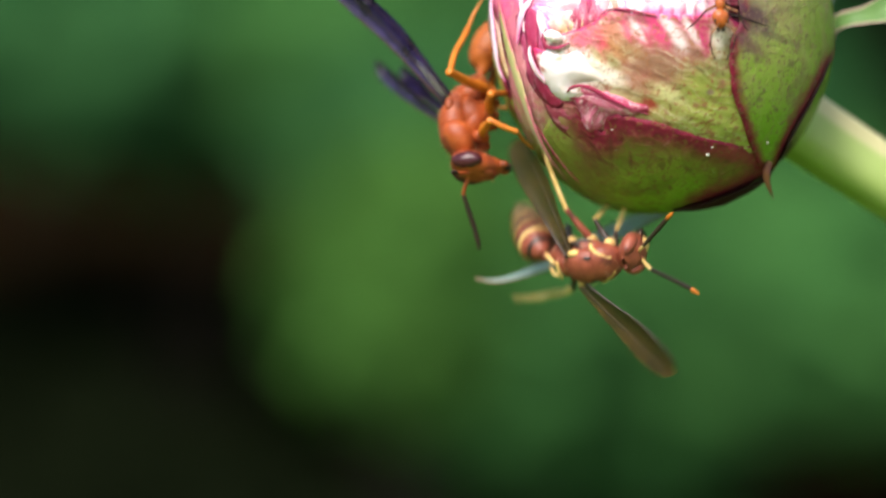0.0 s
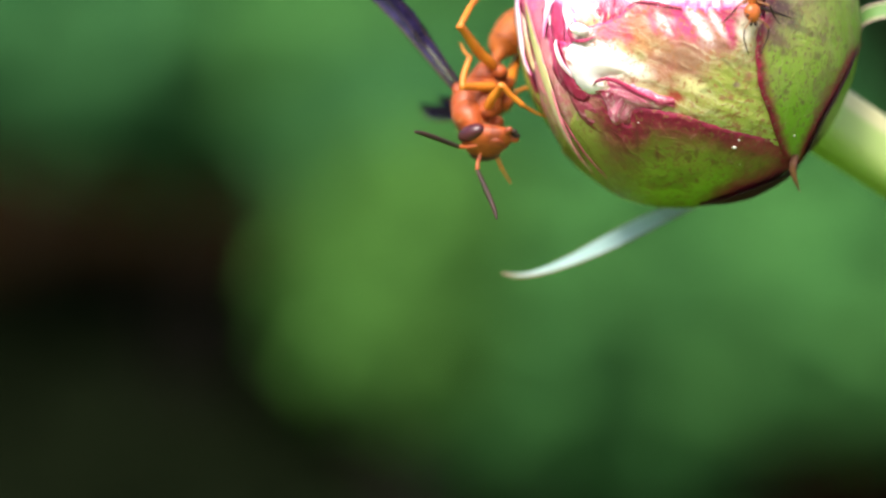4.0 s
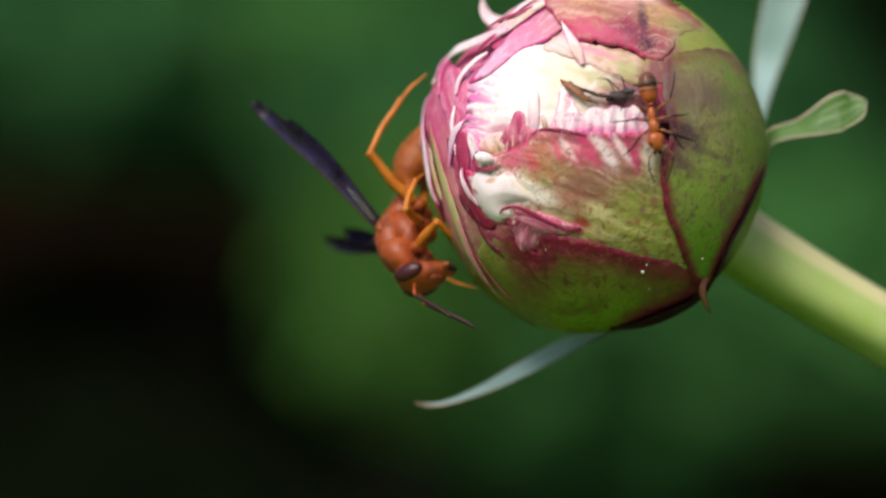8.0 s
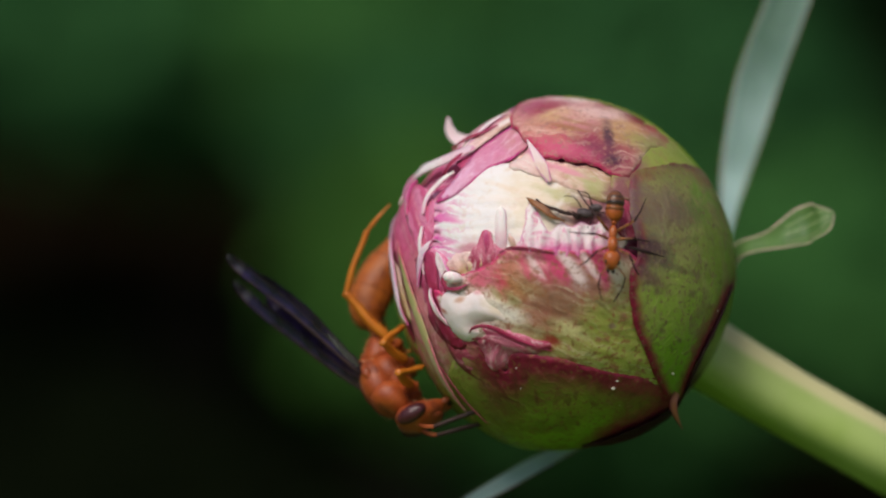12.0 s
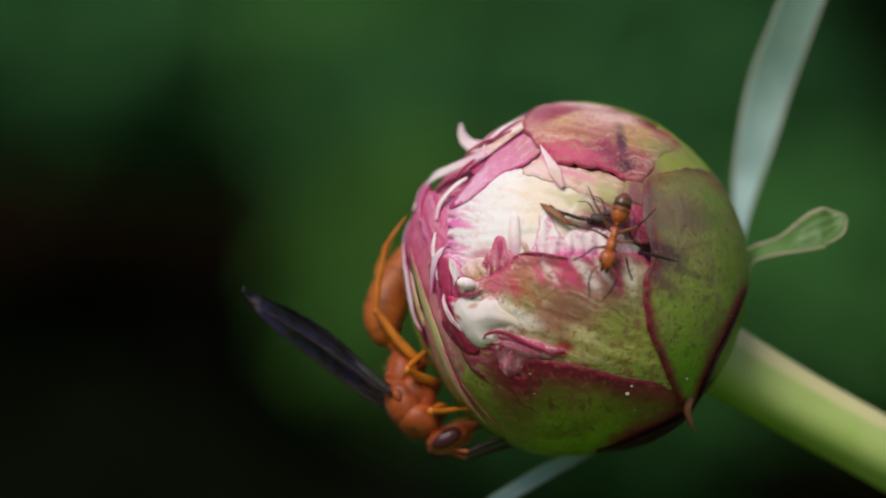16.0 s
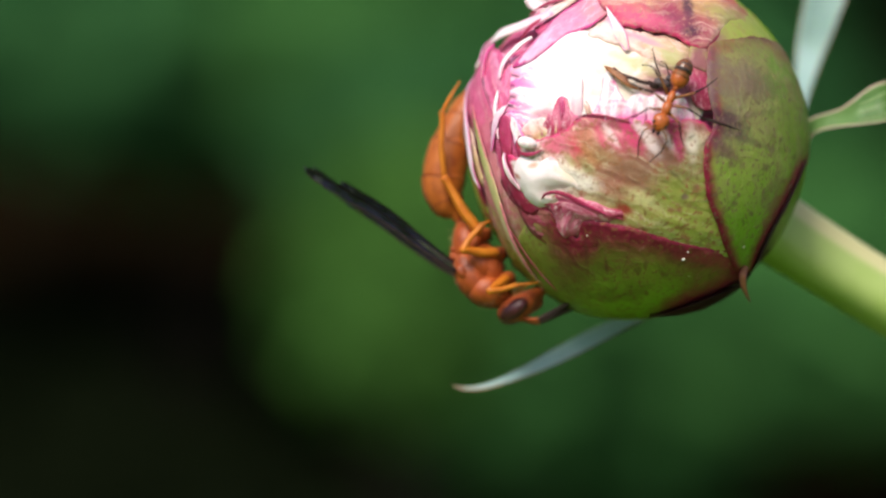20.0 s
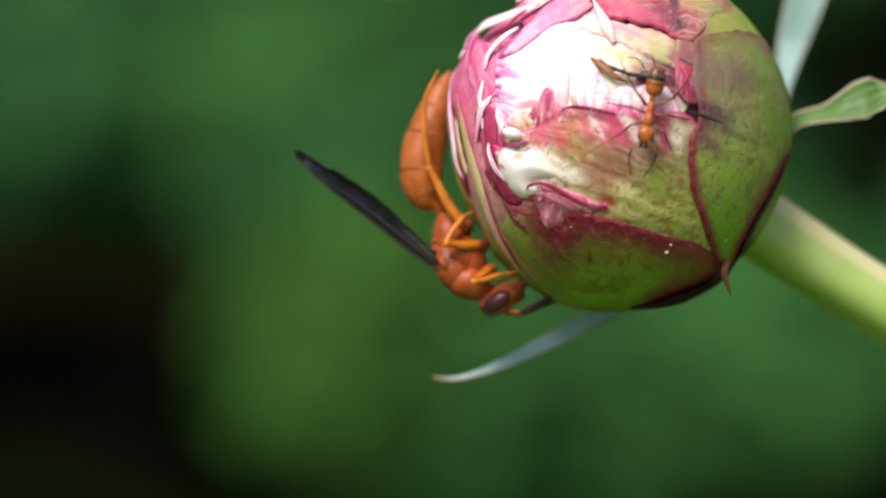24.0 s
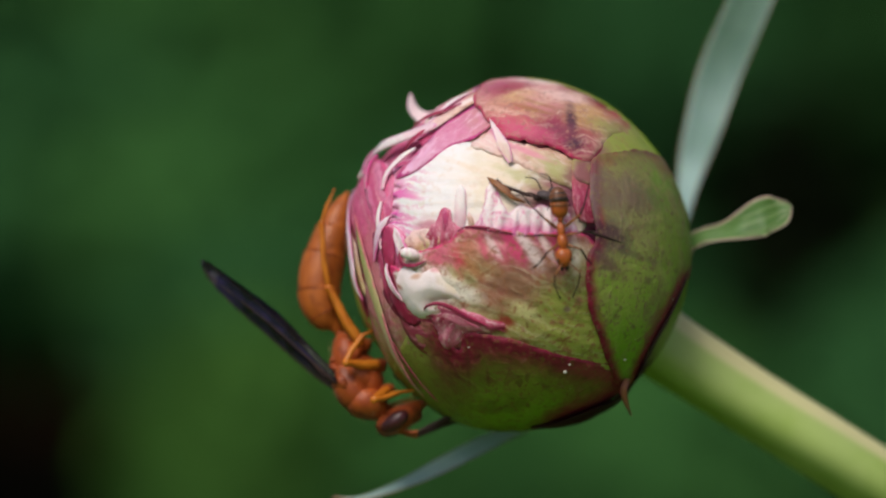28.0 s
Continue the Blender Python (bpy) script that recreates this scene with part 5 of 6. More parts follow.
for y in (-1, 1):
    tube_part("stripe", [(1.9, y * 2.1, 0.9, 0.15), (0.3, y * 2.4, 0.2, 0.3), (-1.6, y * 2.0, 0.2, 0.2)], BLACK, paper_wasp, "black side stripe", sides=7)
    tube_part("stripe", [(6.6, y * 1.0, 0.2, 0.12), (7.4, y * 0.9, -0.9, 0.16), (7.5, y * 1.2, -2.2, 0.12)], YELLOW, paper_wasp, "cream face stripe", sides=7)
for y in (-1, 1):
    blob("patch", (2.3, y * 0.75, 2.55), (0.6, 0.3, 0.2), YELLOW, paper_wasp, "cream spot on the back", rings=6, sides=8)
    blob("patch", (2.4, y * 1.5, 2.1), (0.9, 0.4, 0.35), BLACK, paper_wasp, "black patch on the back", rings=6, sides=10, turn=(y * -30, 0, 0))
    tube_part("stripe", [(5.3, y * 0.9, 1.1, 0.16), (4.2, y * 1.75, 1.6, 0.22), (3.2, y * 2.3, 1.2, 0.24), (2.6, y * 2.4, 0.2, 0.2)], YELLOW, paper_wasp, "cream collar stripe", sides=7)
    tube_part("stripe", [(-0.6, y * 1.95, 0.4, 0.2), (0.6, y * 2.25, -0.4, 0.32), (2.2, y * 2.1, -0.9, 0.24)], BLACK, paper_wasp, "black side stripe", sides=7)
FLY_WINGS = []
for s in (1, -1):
    FLY_WINGS.append((s, wing("wing", paper_wasp, 16.5, 1.9, WING_PALE, BLACK, (0.6, s * 2.0, 2.0), (-0.3, s * 0.9, 0.3))))
    feeler = antenna(paper_wasp, (8.1, s * 0.6, -0.95), (0.7, s * 0.6, 0.3), YELLOW, BLACK)
    tube_part("antenna_tip", [(6.6, 0, -1.95, 0.27), (7.2, 0, -2.15, 0.25), (7.7, 0, -2.3, 0.12)], AMBER, feeler, "orange tip", sides=8)


# knee, ankle and toe of the flying wasp's legs in its own space, by seconds
FLY_POSES = {
    ("front", 1): [(0, 1.6, 3.0, -4.0, 1.2, 2.3, -7.1, 1.4, 2.4, -10.3), (1, 1.1, 2.4, 0.1, -1.8, 2.9, 1.3, -4.3, 3.9, 3.1), (2, 4.4, -2.4, -2.0, 4.5, -0.9, -4.9, 4.6, 1.3, -7.1)],
    ("front", -1): [(0, 3.3, 0.6, -4.9, 3.6, 1.9, -7.9, 2.6, 1.6, -10.9), (1, 0.5, -2.2, -2.5, -2.6, -2.9, -2.8, -5.8, -3.4, -2.8), (2, 4.5, 1.7, -4.0, 4.1, 2.5, -7.0, 4.2, 4.4, -9.6)],
    ("mid", 1): [(0, -1.3, 5.1, -3.3, -2.7, 9.1, -5.0, -3.7, 12.8, -6.7), (1, 2.6, 2.7, 1.7, 1.0, 5.0, -2.1, -0.8, 7.6, -4.8), (2, -2.9, 0.3, -4.3, -5.2, 3.8, -6.1, -4.8, 8.0, -6.5)],
    ("mid", -1): [(0, -0.5, -5.3, -4.0, -3.8, -7.6, -6.3, -6.9, -8.6, -9.0), (1, -2.9, -0.4, -4.4, -5.4, -3.1, -7.2, -6.9, -1.9, -10.9), (2, -1.4, -1.8, -6.3, -2.4, 0.3, -10.2, -2.5, 2.4, -13.9)],
    ("hind", 1): [(0, -4.0, 0.5, -6.6, -8.0, -3.2, -9.2, -12.9, -7.0, -12.9), (1, -6.3, 1.9, -0.6, -12.3, 2.4, -0.3, -16.5, 6.8, -4.1), (2, -6.5, 0.5, -2.9, -11.7, 1.2, -5.7, -15.6, 7.1, -7.5)],
    ("hind", -1): [(0, -3.7, -6.0, -2.7, -8.2, -8.7, -5.5, -15.1, -10.2, -6.6), (1, -6.3, -0.8, -0.6, -11.5, -3.3, -2.5, -18.3, -5.4, -3.3), (2, -6.1, -2.5, -4.1, -10.7, -4.2, -7.5, -17.1, -6.1, -10.3)],
}
FLY_HIPS = {"front": ((3.9, 1.2, -1.9), (3.6, 3.2, 3.2), 0.36), "mid": ((1.2, 1.3, -2.5), (4.6, 4.6, 4.2), 0.4), "hind": ((-1.4, 1.3, -2.2), (5.2, 6.0, 7.2), 0.46)}
FLY_LEGS = []
for (kind, s), rows in FLY_POSES.items():
    hip, sizes, girth = FLY_HIPS[kind]
    leg = bone("leg", sizes[0], (girth * 1.15, girth * 0.8), MAHOGANY if kind == "mid" else BLACK, paper_wasp)
    shin = bone("tibia", sizes[1], (girth * 0.75, girth * 0.7), YELLOW, leg)
    foot = bone("tarsus", sizes[2], (girth * 0.6, girth * 0.35), YELLOW, leg)
    blob("knee", (sizes[0], 0, 0), (girth * 0.9, girth * 0.8, girth * 0.8), YELLOW, leg, rings=6, sides=8)
    FLY_LEGS.append((leg, shin, foot, (hip[0], s * hip[1], hip[2]), sizes, rows))


def build_ant(name, label):
    root = thing(name, label, "ant")
    head = blob("head", (2.85, 0, 0.0), (0.98, 0.86, 0.66), ANT_RED, root, pinch=lambda u: 1.0 - 0.22 * u)
    blob("pronotum", (1.25, 0, 0.1), (0.85, 0.52, 0.55), ANT_RED, root)
    blob("propodeum", (0.05, 0, 0.0), (0.85, 0.42, 0.45), ANT_RED, root)
    blob("petiole", (-0.95, 0, 0.05), (0.22, 0.3, 0.48), ANT_RED, root, rings=8, sides=10)
    blob("gaster", (-2.3, 0, 0.2), (1.25, 0.92, 0.85), ANT_RED, root, pinch=lambda u: 1.0 + 0.1 * u)
    blob("gaster_tip", (-3.1, 0, 0.25), (1.15, 0.93, 0.88), ANT_GASTER, root, "dark glossy end of the gaster")
    for x, r in ((-2.35, 0.97), (-2.95, 0.97), (-3.5, 0.86)):
        tube_part("gaster_band", [(x + 0.1, 0, 0.23, r * 0.97), (x, 0, 0.24, r), (x - 0.1, 0, 0.24, r * 0.96)], BLACK if x < -2.5 else HUSK, root, "dark band on the gaster", sides=16, steps=2, up=(0, 1, 0))
    for s in (1, -1):
        blob("eye", (3.1, s * 0.68, 0.3), (0.2, 0.13, 0.2), BLACK, head, rings=6, sides=8)
        blob("mandible", (3.85, s * 0.25, -0.15), (0.32, 0.2, 0.2), DARK, head, rings=6, sides=8)
        f = tube_part("antenna", [(3.4, s * 0.3, 0.35, 0.09), (4.1, s * 0.9, 0.8, 0.08), (4.6, s * 1.3, 0.7, 0.08)], HUSK, root, sides=6)
        tube_part("flagellum", [(4.6, s * 1.3, 0.7, 0.075), (5.6, s * 1.2, 0.0, 0.075), (6.9, s * 0.6, -0.6, 0.06)], DARK, f, sides=6)
        limb(root, [(1.5, s * 0.4, -0.3), (2.2, s * 1.7, 0.5), (3.2, s * 2.5, -0.4), (3.7, s * 3.2, -1.1)], (0.16, 0.11, 0.08, 0.05), (HUSK, DARK, DARK))
        limb(root, [(0.6, s * 0.4, -0.3), (0.5, s * 1.9, 0.6), (0.4, s * 3.2, -0.3), (0.2, s * 4.2, -1.1)], (0.16, 0.11, 0.08, 0.05), (HUSK, DARK, DARK))
        limb(root, [(-0.2, s * 0.4, -0.3), (-1.2, s * 1.9, 0.8), (-2.6, s * 2.8, -0.1), (-4.2, s * 3.6, -1.1)], (0.18, 0.12, 0.08, 0.05), (HUSK, DARK, DARK))
    return root


ant = build_ant("ant", "amber-red ant with a dark glossy gaster walking on the bud")


def build_dried_insect(x, y, label, husk):
    root = thing("dried_insect", label, "dead insect")
    p = lambda a, b, h: on_bud(x + a, y + b, BUD_R + h * MM) / MM
    blob("abdomen", p(0, 2, 1.1), (0.85, 0.6, 0.45), GREY, root, rings=8, sides=10, turn=(20, 15, 0))
    blob("thorax", p(18, -6, 1.2), (0.7, 0.5, 0.42), GREY, root, rings=8, sides=10)
    blob("head", p(-13, 8, 1.1), (0.45, 0.4, 0.35), DARK, root, rings=8, sides=10)
    for a, b, c, d in ((-8, -4, -36, -26), (10, -8, -10, -34), (-10, 10, -50, 6), (20, 4, 44, 20), (12, 8, 4, 30)):
        k = p(a, b, 1.7)
        e = p(c, d, 1.25)
        m = p((a + c) / 2 + 3, (b + d) / 2 - 5, 1.75)
        tube_part("leg", [(*k, 0.08), (*m, 0.06), (*e, 0.04)], DARK, root, sides=6)
    if husk:
        strip("husk", [(x - 84, y - 22, 0.9, 1), (x - 72, y - 8, 1.3, 4), (x - 50, y - 2, 1.3, 3), (x - 30, y + 4, 1.2, 3), (x - 8, y + 6, 1.2, 1)], DARK, root, "dark torn husk", thick=0.4)
        strip_root = [(x - 100, y - 24, 0.8, 1), (x - 88, y - 14, 1.3, 5), (x - 70, y - 2, 1.4, 6), (x - 55, y + 10, 1.3, 4), (x - 34, y + 16, 1.0, 1)]
        strip("husk", strip_root, HUSK, root, "torn brown husk", thick=0.5)
    return root


debris = [build_dried_insect(1022, 370, "grey dried insect with a torn brown husk stuck to the petals", True)]


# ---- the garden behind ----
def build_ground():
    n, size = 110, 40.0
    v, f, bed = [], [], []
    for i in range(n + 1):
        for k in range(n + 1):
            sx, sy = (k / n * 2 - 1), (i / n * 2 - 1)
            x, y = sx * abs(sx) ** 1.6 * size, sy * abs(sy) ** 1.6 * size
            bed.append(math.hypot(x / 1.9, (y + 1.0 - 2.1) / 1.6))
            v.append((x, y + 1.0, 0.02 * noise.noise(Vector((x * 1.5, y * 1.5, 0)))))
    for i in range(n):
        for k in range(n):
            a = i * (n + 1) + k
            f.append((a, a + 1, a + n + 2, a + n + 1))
    tagged(link("ground", v, f, SOIL, attributes=[("bed", bed)]), "garden soil coloured near black for shade, with unseen lawn around", "ground", kind="structure")


def leaf_mass(count, place, size, rng):
    """Many separate leaves: each a folded, pointed blade of eight faces."""
    v, f = [], []
    for _ in range(count):
        p, n = place()
        l = size * rng.uniform(0.65, 1.25)
        w = l * rng.uniform(0.26, 0.4)
        d = Vector((rng.gauss(0, 1), rng.gauss(0, 1), rng.gauss(-0.5, 0.7)))
        d = (d - n * d.dot(n) * 0.7).normalized()
        s = d.cross(n).normalized()
        up = s.cross(d)
        b = len(v)
        for t, k in ((0, 0.1), (0.3, 0.9), (0.65, 0.8), (1.0, 0.05)):
            c = p + d * (l * t) - up * (l * 0.25 * t * t)
            v += [c - s * (w * k) + up * (w * k * 0.35), c, c + s * (w * k) + up * (w * k * 0.35)]
        for r in range(3):
            for q in range(2):
                a = b + r * 3 + q
                f.append((a, a + 1, a + 4, a + 3))
    return v, f


def view_point(x, y, depth):
    """A place in the garden given by its direction in the template and its distance ahead."""
    return Vector(EYE) + pose(0, 0, 0, -10).to_3x3() @ Vector(((x - 784) / 6881 * depth, depth, -(y - 441) / 6881 * depth))


def build_shrub(centre, radii, count, material, size, label, seed):
    rng = random.Random(seed)
    root = thing("shrub", label, "shrub", "garden shrubs")
    root.location = (centre.x, centre.y, 0)

    def place():
        while True:
            q = Vector((rng.gauss(0, 1), rng.gauss(0, 1), rng.gauss(0, 1))).normalized()
            k = rng.uniform(0.55, 1.0) ** 0.6
            bump = 1 + 0.15 * noise.noise(q * 2.2 + Vector((seed, 0, 0)))
            p = Vector((q.x * radii[0], q.y * radii[1], q.z * radii[2])) * (k * bump)
            if p.z + centre.z > 0.02:
                n = (q + Vector((0, 0, 0.8)) + Vector((rng.gauss(0, 0.35), rng.gauss(0, 0.35), 0))).normalized()
                return p + Vector((0, 0, centre.z)), n

    v, f = leaf_mass(count, place, size, rng)
    tagged(link("crown", v, f, material, root), kind="stuff")
    for k in range(4):
        a = rng.uniform(0, 6.28)
        top = Vector((math.cos(a) * radii[0] * 0.6, math.sin(a) * radii[1] * 0.6, centre.z + radii[2] * 0.3))
        tube_part("branch", [(math.cos(a) * 10, math.sin(a) * 10, -20, 1.8), (top.x * 350, top.y * 350, top.z * 550, 1.4), (top.x * 1000, top.y * 1000, top.z * 1000, 0.6)], BARK, root, sides=6, up=(0, 1, 0.2))


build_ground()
SHRUBS = [
    (735, 485, 1.55, 0.052, 0.06, 2100, LEAF_LIME, 0.015),
    (1030, 590, 1.65, 0.088, 0.075, 3200, LEAF_BRIGHT, 0.017),
    (915, 560, 1.57, 0.05, 0.064, 2400, LEAF_BRIGHT, 0.016),
    (1420, 520, 1.7, 0.085, 0.062, 2300, LEAF_BRIGHT, 0.018),
    (730, 300, 1.75, 0.06, 0.06, 2000, LEAF_COOL, 0.018),
    (330, 10, 1.95, 0.17, 0.082, 2500, LEAF_COOL, 0.022),
    (700, 40, 1.85, 0.09, 0.06, 2000, LEAF_BRIGHT, 0.02),
    (1120, 220, 1.85, 0.12, 0.085, 2600, LEAF_COOL, 0.02),
    (100, -400, 2.2, 0.2, 0.1, 1800, LEAF_DEEP, 0.028),
    (760, -300, 2.2, 0.17, 0.11, 2000, LEAF_BRIGHT, 0.026),
    (1350, -260, 2.3, 0.16, 0.11, 2000, LEAF_COOL, 0.026),
]
SHRUBS += [
    (2080, -300, 2.3, 0.16, 0.11, 1500, LEAF_DEEP, 0.03),
    (2050, 420, 1.8, 0.1, 0.08, 1500, LEAF_COOL, 0.03),
    (-500, -150, 2.0, 0.16, 0.09, 1500, LEAF_DEEP, 0.03),
    # near-black leaf masses added where there are only shaded gaps
    (215, 705, 2.1, 0.13, 0.086, 2600, LEAF_GAP_SHADE, 0.022),
    (640, 1030, 1.75, 0.11, 0.05, 2200, LEAF_GAP_SHADE, 0.02),
    (170, 930, 1.9, 0.15, 0.07, 2400, LEAF_GAP_SHADE, 0.022),
    (1680, 330, 2.0, 0.055, 0.15, 1800, LEAF_GAP_SHADE, 0.022),
]
for i, (x, y, d, rx, rz, count, mat, size) in enumerate(SHRUBS):
    build_shrub(view_point(x, y, d), (rx, min(rx, 0.11), rz), count, mat, size, ("yellow-green leafy garden shrub", "bright green leafy garden shrub", "cool green leafy garden shrub", "deep green leafy garden shrub", "leaf mass coloured almost black for a shaded gap in the garden")[(LEAF_LIME, LEAF_BRIGHT, LEAF_COOL, LEAF_DEEP, LEAF_GAP_SHADE).index(mat)], 11 + i)


def build_hedge():
    rng = random.Random(77)

    def place():
        x, z = rng.uniform(-4, 4), rng.uniform(0.02, 1.5)
        y = 3.6 + 0.25 * noise.noise(Vector((x * 1.4, z * 1.4, 5))) + rng.uniform(-0.12, 0.12)
        return Vector((x, y, z)), Vector((rng.gauss(0, 0.4), -1, 0.6 + rng.gauss(0, 0.3))).normalized()

    v, f = leaf_mass(7000, place, 0.09, rng)
    tagged(link("hedge", v, f, LEAF_DEEP), "dense deep green hedge at the back of the garden", "hedge", kind="stuff")


build_hedge()


# ---- what moves ----
SWAY = [
    (0, 22.19, 403.68, 451.31, -6.46, 2.9, -0.94),
    (0.5, 23.48, 404.08, 453.58, -6.27, 3.33, -1.05),
    (1, 24.3, 404.28, 454.72, -6.02, 3.02, -1.1),
    (1.5, 25.19, 404.36, 455.2, -5.91, 2.68, -1.12),
    (2, 25.68, 404.36, 455.15, -5.95, 2.95, -1.19),
    (2.5, 25.85, 404.3, 454.81, -5.97, 2.89, -1.21),
    (4.5, 24.19, 403.56, 450.64, -7.02, 2.53, -1.29),
    (5, 23.27, 403.33, 449.35, -7.14, 2.36, -1.21),
    (5.5, 22.14, 403.13, 448.2, -7.41, 2.35, -1.19),
    (6, 20.85, 402.91, 446.93, -7.6, 2.29, -1.12),
    (6.5, 19.5, 402.65, 445.48, -7.68, 2.2, -1.01),
    (7, 18.25, 402.36, 443.83, -7.86, 2.07, -0.89),
    (7.5, 16.72, 401.99, 441.71, -8.17, 1.72, -0.72),
    (8, 15.18, 401.51, 439.04, -8.46, 1.34, -0.52),
    (8.5, 13.84, 401.02, 436.26, -8.78, 1.01, -0.35),
    (9, 12.7, 400.55, 433.6, -9.13, 0.49, -0.16),
    (9.5, 11.91, 400.15, 431.32, -9.48, 0.25, -0.03),
    (10, 11.44, 399.83, 429.49, -9.8, 0.01, 0.04),
    (10.5, 11.27, 399.6, 428.2, -9.95, 0, 0.03),
    (11, 11.27, 399.46, 427.41, -10, -0, 0),
    (11.5, 11.53, 399.41, 427.1, -10.01, 0.12, 0.01),
    (12, 11.9, 399.39, 427, -10.02, 0.3, -0.01),
    (12.5, 12.26, 399.38, 426.96, -9.99, 0.24, 0.02),
    (14.5, 13.51, 399.38, 426.96, -10.27, 0.28, -0.1),
    (15, 13.57, 399.35, 426.75, -10.18, 0.14, -0.04),
    (15.5, 13.46, 399.31, 426.52, -10.14, 0.07, 0.02),
    (16, 13.29, 399.29, 426.45, -10.07, 0.06, -0.01),
    (16.5, 13.54, 399.38, 426.94, -9.93, 0.07, -0.09),
    (17, 14.22, 399.56, 427.94, -9.76, 0.18, -0.2),
    (17.5, 15.07, 399.9, 429.87, -9.66, 0.39, -0.27),
    (18, 15.85, 400.28, 432.03, -9.56, 0.55, -0.3),
    (18.5, 17.02, 400.67, 434.26, -9.38, 1.05, -0.42),
    (19, 17.93, 401.06, 436.49, -9.02, 1.59, -0.6),
    (19.5, 18.69, 401.44, 438.59, -8.52, 1.91, -0.78),
    (20, 19.57, 401.76, 440.45, -8.13, 2.21, -0.95),
    (20.5, 20.69, 402.05, 442.08, -7.95, 2.47, -1.03),
    (21, 21.44, 402.28, 443.52, -7.84, 2.79, -1.06),
    (21.5, 22.15, 402.5, 445.14, -7.71, 2.75, -1.1),
    (23.5, 24.73, 402.56, 447.74, -7.51, 3.07, -0.58),
    (24, 24.72, 402.44, 447.75, -7.18, 3.16, -1.04),
    (24.5, 24.7, 402.3, 447.76, -6.98, 3.46, -1.34),
    (25, 24.68, 402.22, 447.76, -6.89, 3.69, -1.48),
    (25.5, 24.68, 402.21, 447.76, -7, 3.85, -1.52),
    (26, 24.67, 402.14, 447.77, -7.01, 3.87, -1.53),
    (26.5, 24.65, 402.07, 447.77, -7.01, 3.67, -1.47),
    (27, 24.63, 402.01, 447.77, -7.06, 3.51, -1.44),
    (27.5, 24.62, 401.97, 447.77, -7.06, 3.19, -1.49),
    (28, 24.61, 401.94, 447.77, -6.99, 2.98, -1.64),
]
CLING = [
    (0, -19.18, -1.15, -8.40, 88.1, 57.6, -96.6),
    (2, -20.49, -1.16, -7.78, 108.2, 56.1, -106.9),
    (5, -20.53, -1.14, -7.12, 109.7, 44.8, -95.8),
    (7, -20.10, -1.15, -7.51, 104.4, 47.5, -93.2),
    (9, -18.35, -1.15, -8.10, 131.1, 53.8, -66.6),
    (12, -18.21, -1.18, -9.95, 130.1, 51.5, -52.5),
    (17, -16.89, -1.29, -11.70, 140.8, 58.2, -22.5),
    (21, -15.65, -1.44, -13.02, 169.3, 51.8, -18.3),
    (26, -16.17, -1.33, -12.80, 158.8, 54.1, -16.4),
    (28, -16.17, -1.33, -12.80, 158.8, 54.1, -16.4),
]
FLIGHT = [
    (0, 13.84, 393.73, 429.45, 116, -6.2, -29.9),
    (0.3, 14.18, 394.52, 433.92, 127, -4.1, -17.1),
    (0.6, 13.19, 393.47, 439.49, 52.1, -69.1, -6.6),
    (0.8, 11.6, 393.18, 443.62, 47.7, -75.4, -7.3),
    (1, 9.22, 390.46, 445.45, 24.8, -83.1, 12.2),
    (1.3, 5.29, 393.03, 448.52, 4, -80.5, 26.6),
    (1.6, -0.97, 391.6, 451.94, 7.8, -72.1, 12.5),
    (1.8, -5.2, 378.86, 454.51, 12.6, -60.5, 5.8),
    (2, -11.21, 362.01, 456.85, 14, -50.6, 2.9),
    (2.2, -16.61, 362.08, 457.27, 14.5, -42.4, 1.1),
    (2.5, -26.54, 364.24, 457.97, 11.3, -27.4, 5.3),
    (2.8, -39.57, 364.97, 462.16, 11.8, -20.9, 3.9),
    (3.2, -65.09, 372.93, 472.72, 11.8, -20.9, 3.9),
    (28, -215.38, 382.69, 528.09, 11.8, -20.9, 3.9),
]
CRAWL = [
    (0, 5.25, -18.47, 5, 5.7, 75.3, -68.3),
    (5, 5.93, -18.33, 4.76, 16.5, 75.5, -55),
    (8, 5.6, -18.51, 4.42, 27.4, 75.5, -45),
    (9, 6.07, -18.39, 4.29, 7.8, 77.4, -63.8),
    (11, 5.02, -18.7, 4.34, -28.4, 75.6, -104.1),
    (12.5, 4.98, -18.75, 4.13, -26.2, 76.6, -101.9),
    (15, 3.86, -18.94, 4.48, -44, 71.7, -124),
    (17, 3.68, -18.9, 4.76, -57.6, 63.4, -139.4),
    (20, 3.16, -19.01, 4.73, -58.2, 63.1, -141.6),
    (21.5, 2.57, -19.29, 3.87, -62.7, 64.8, -147.3),
    (23.5, 2.44, -19.46, 2.99, -50.1, 76.4, -133.8),
    (25, 2.76, -19.44, 2.85, -29.4, 80.5, -111.7),
    (28, 3.91, -19.24, 2.83, 39.6, 79.3, -38.4),
]



def blend(rows, t):
    """The pose of a table (seconds, mm, degrees) at t seconds."""
    mats = [(r[0], pose(r[1] * MM, r[2] * MM, r[3] * MM, r[4], r[5], r[6])) for r in rows]
    if t <= mats[0][0]:
        return mats[0][1]
    for (t0, a), (t1, b) in zip(mats, mats[1:]):
        if t <= t1:
            return a.lerp(b, (t - t0) / (t1 - t0))
    return mats[-1][1]


def ways(rows, t):
    """A direction from a table of seconds and directions, at t seconds."""
    for (t0, *a), (t1, *b) in zip(rows, rows[1:]):
        if t <= t1:
            return Vector(a).lerp(Vector(b), (t - t0) / (t1 - t0))
    return Vector(rows[-1][1:])


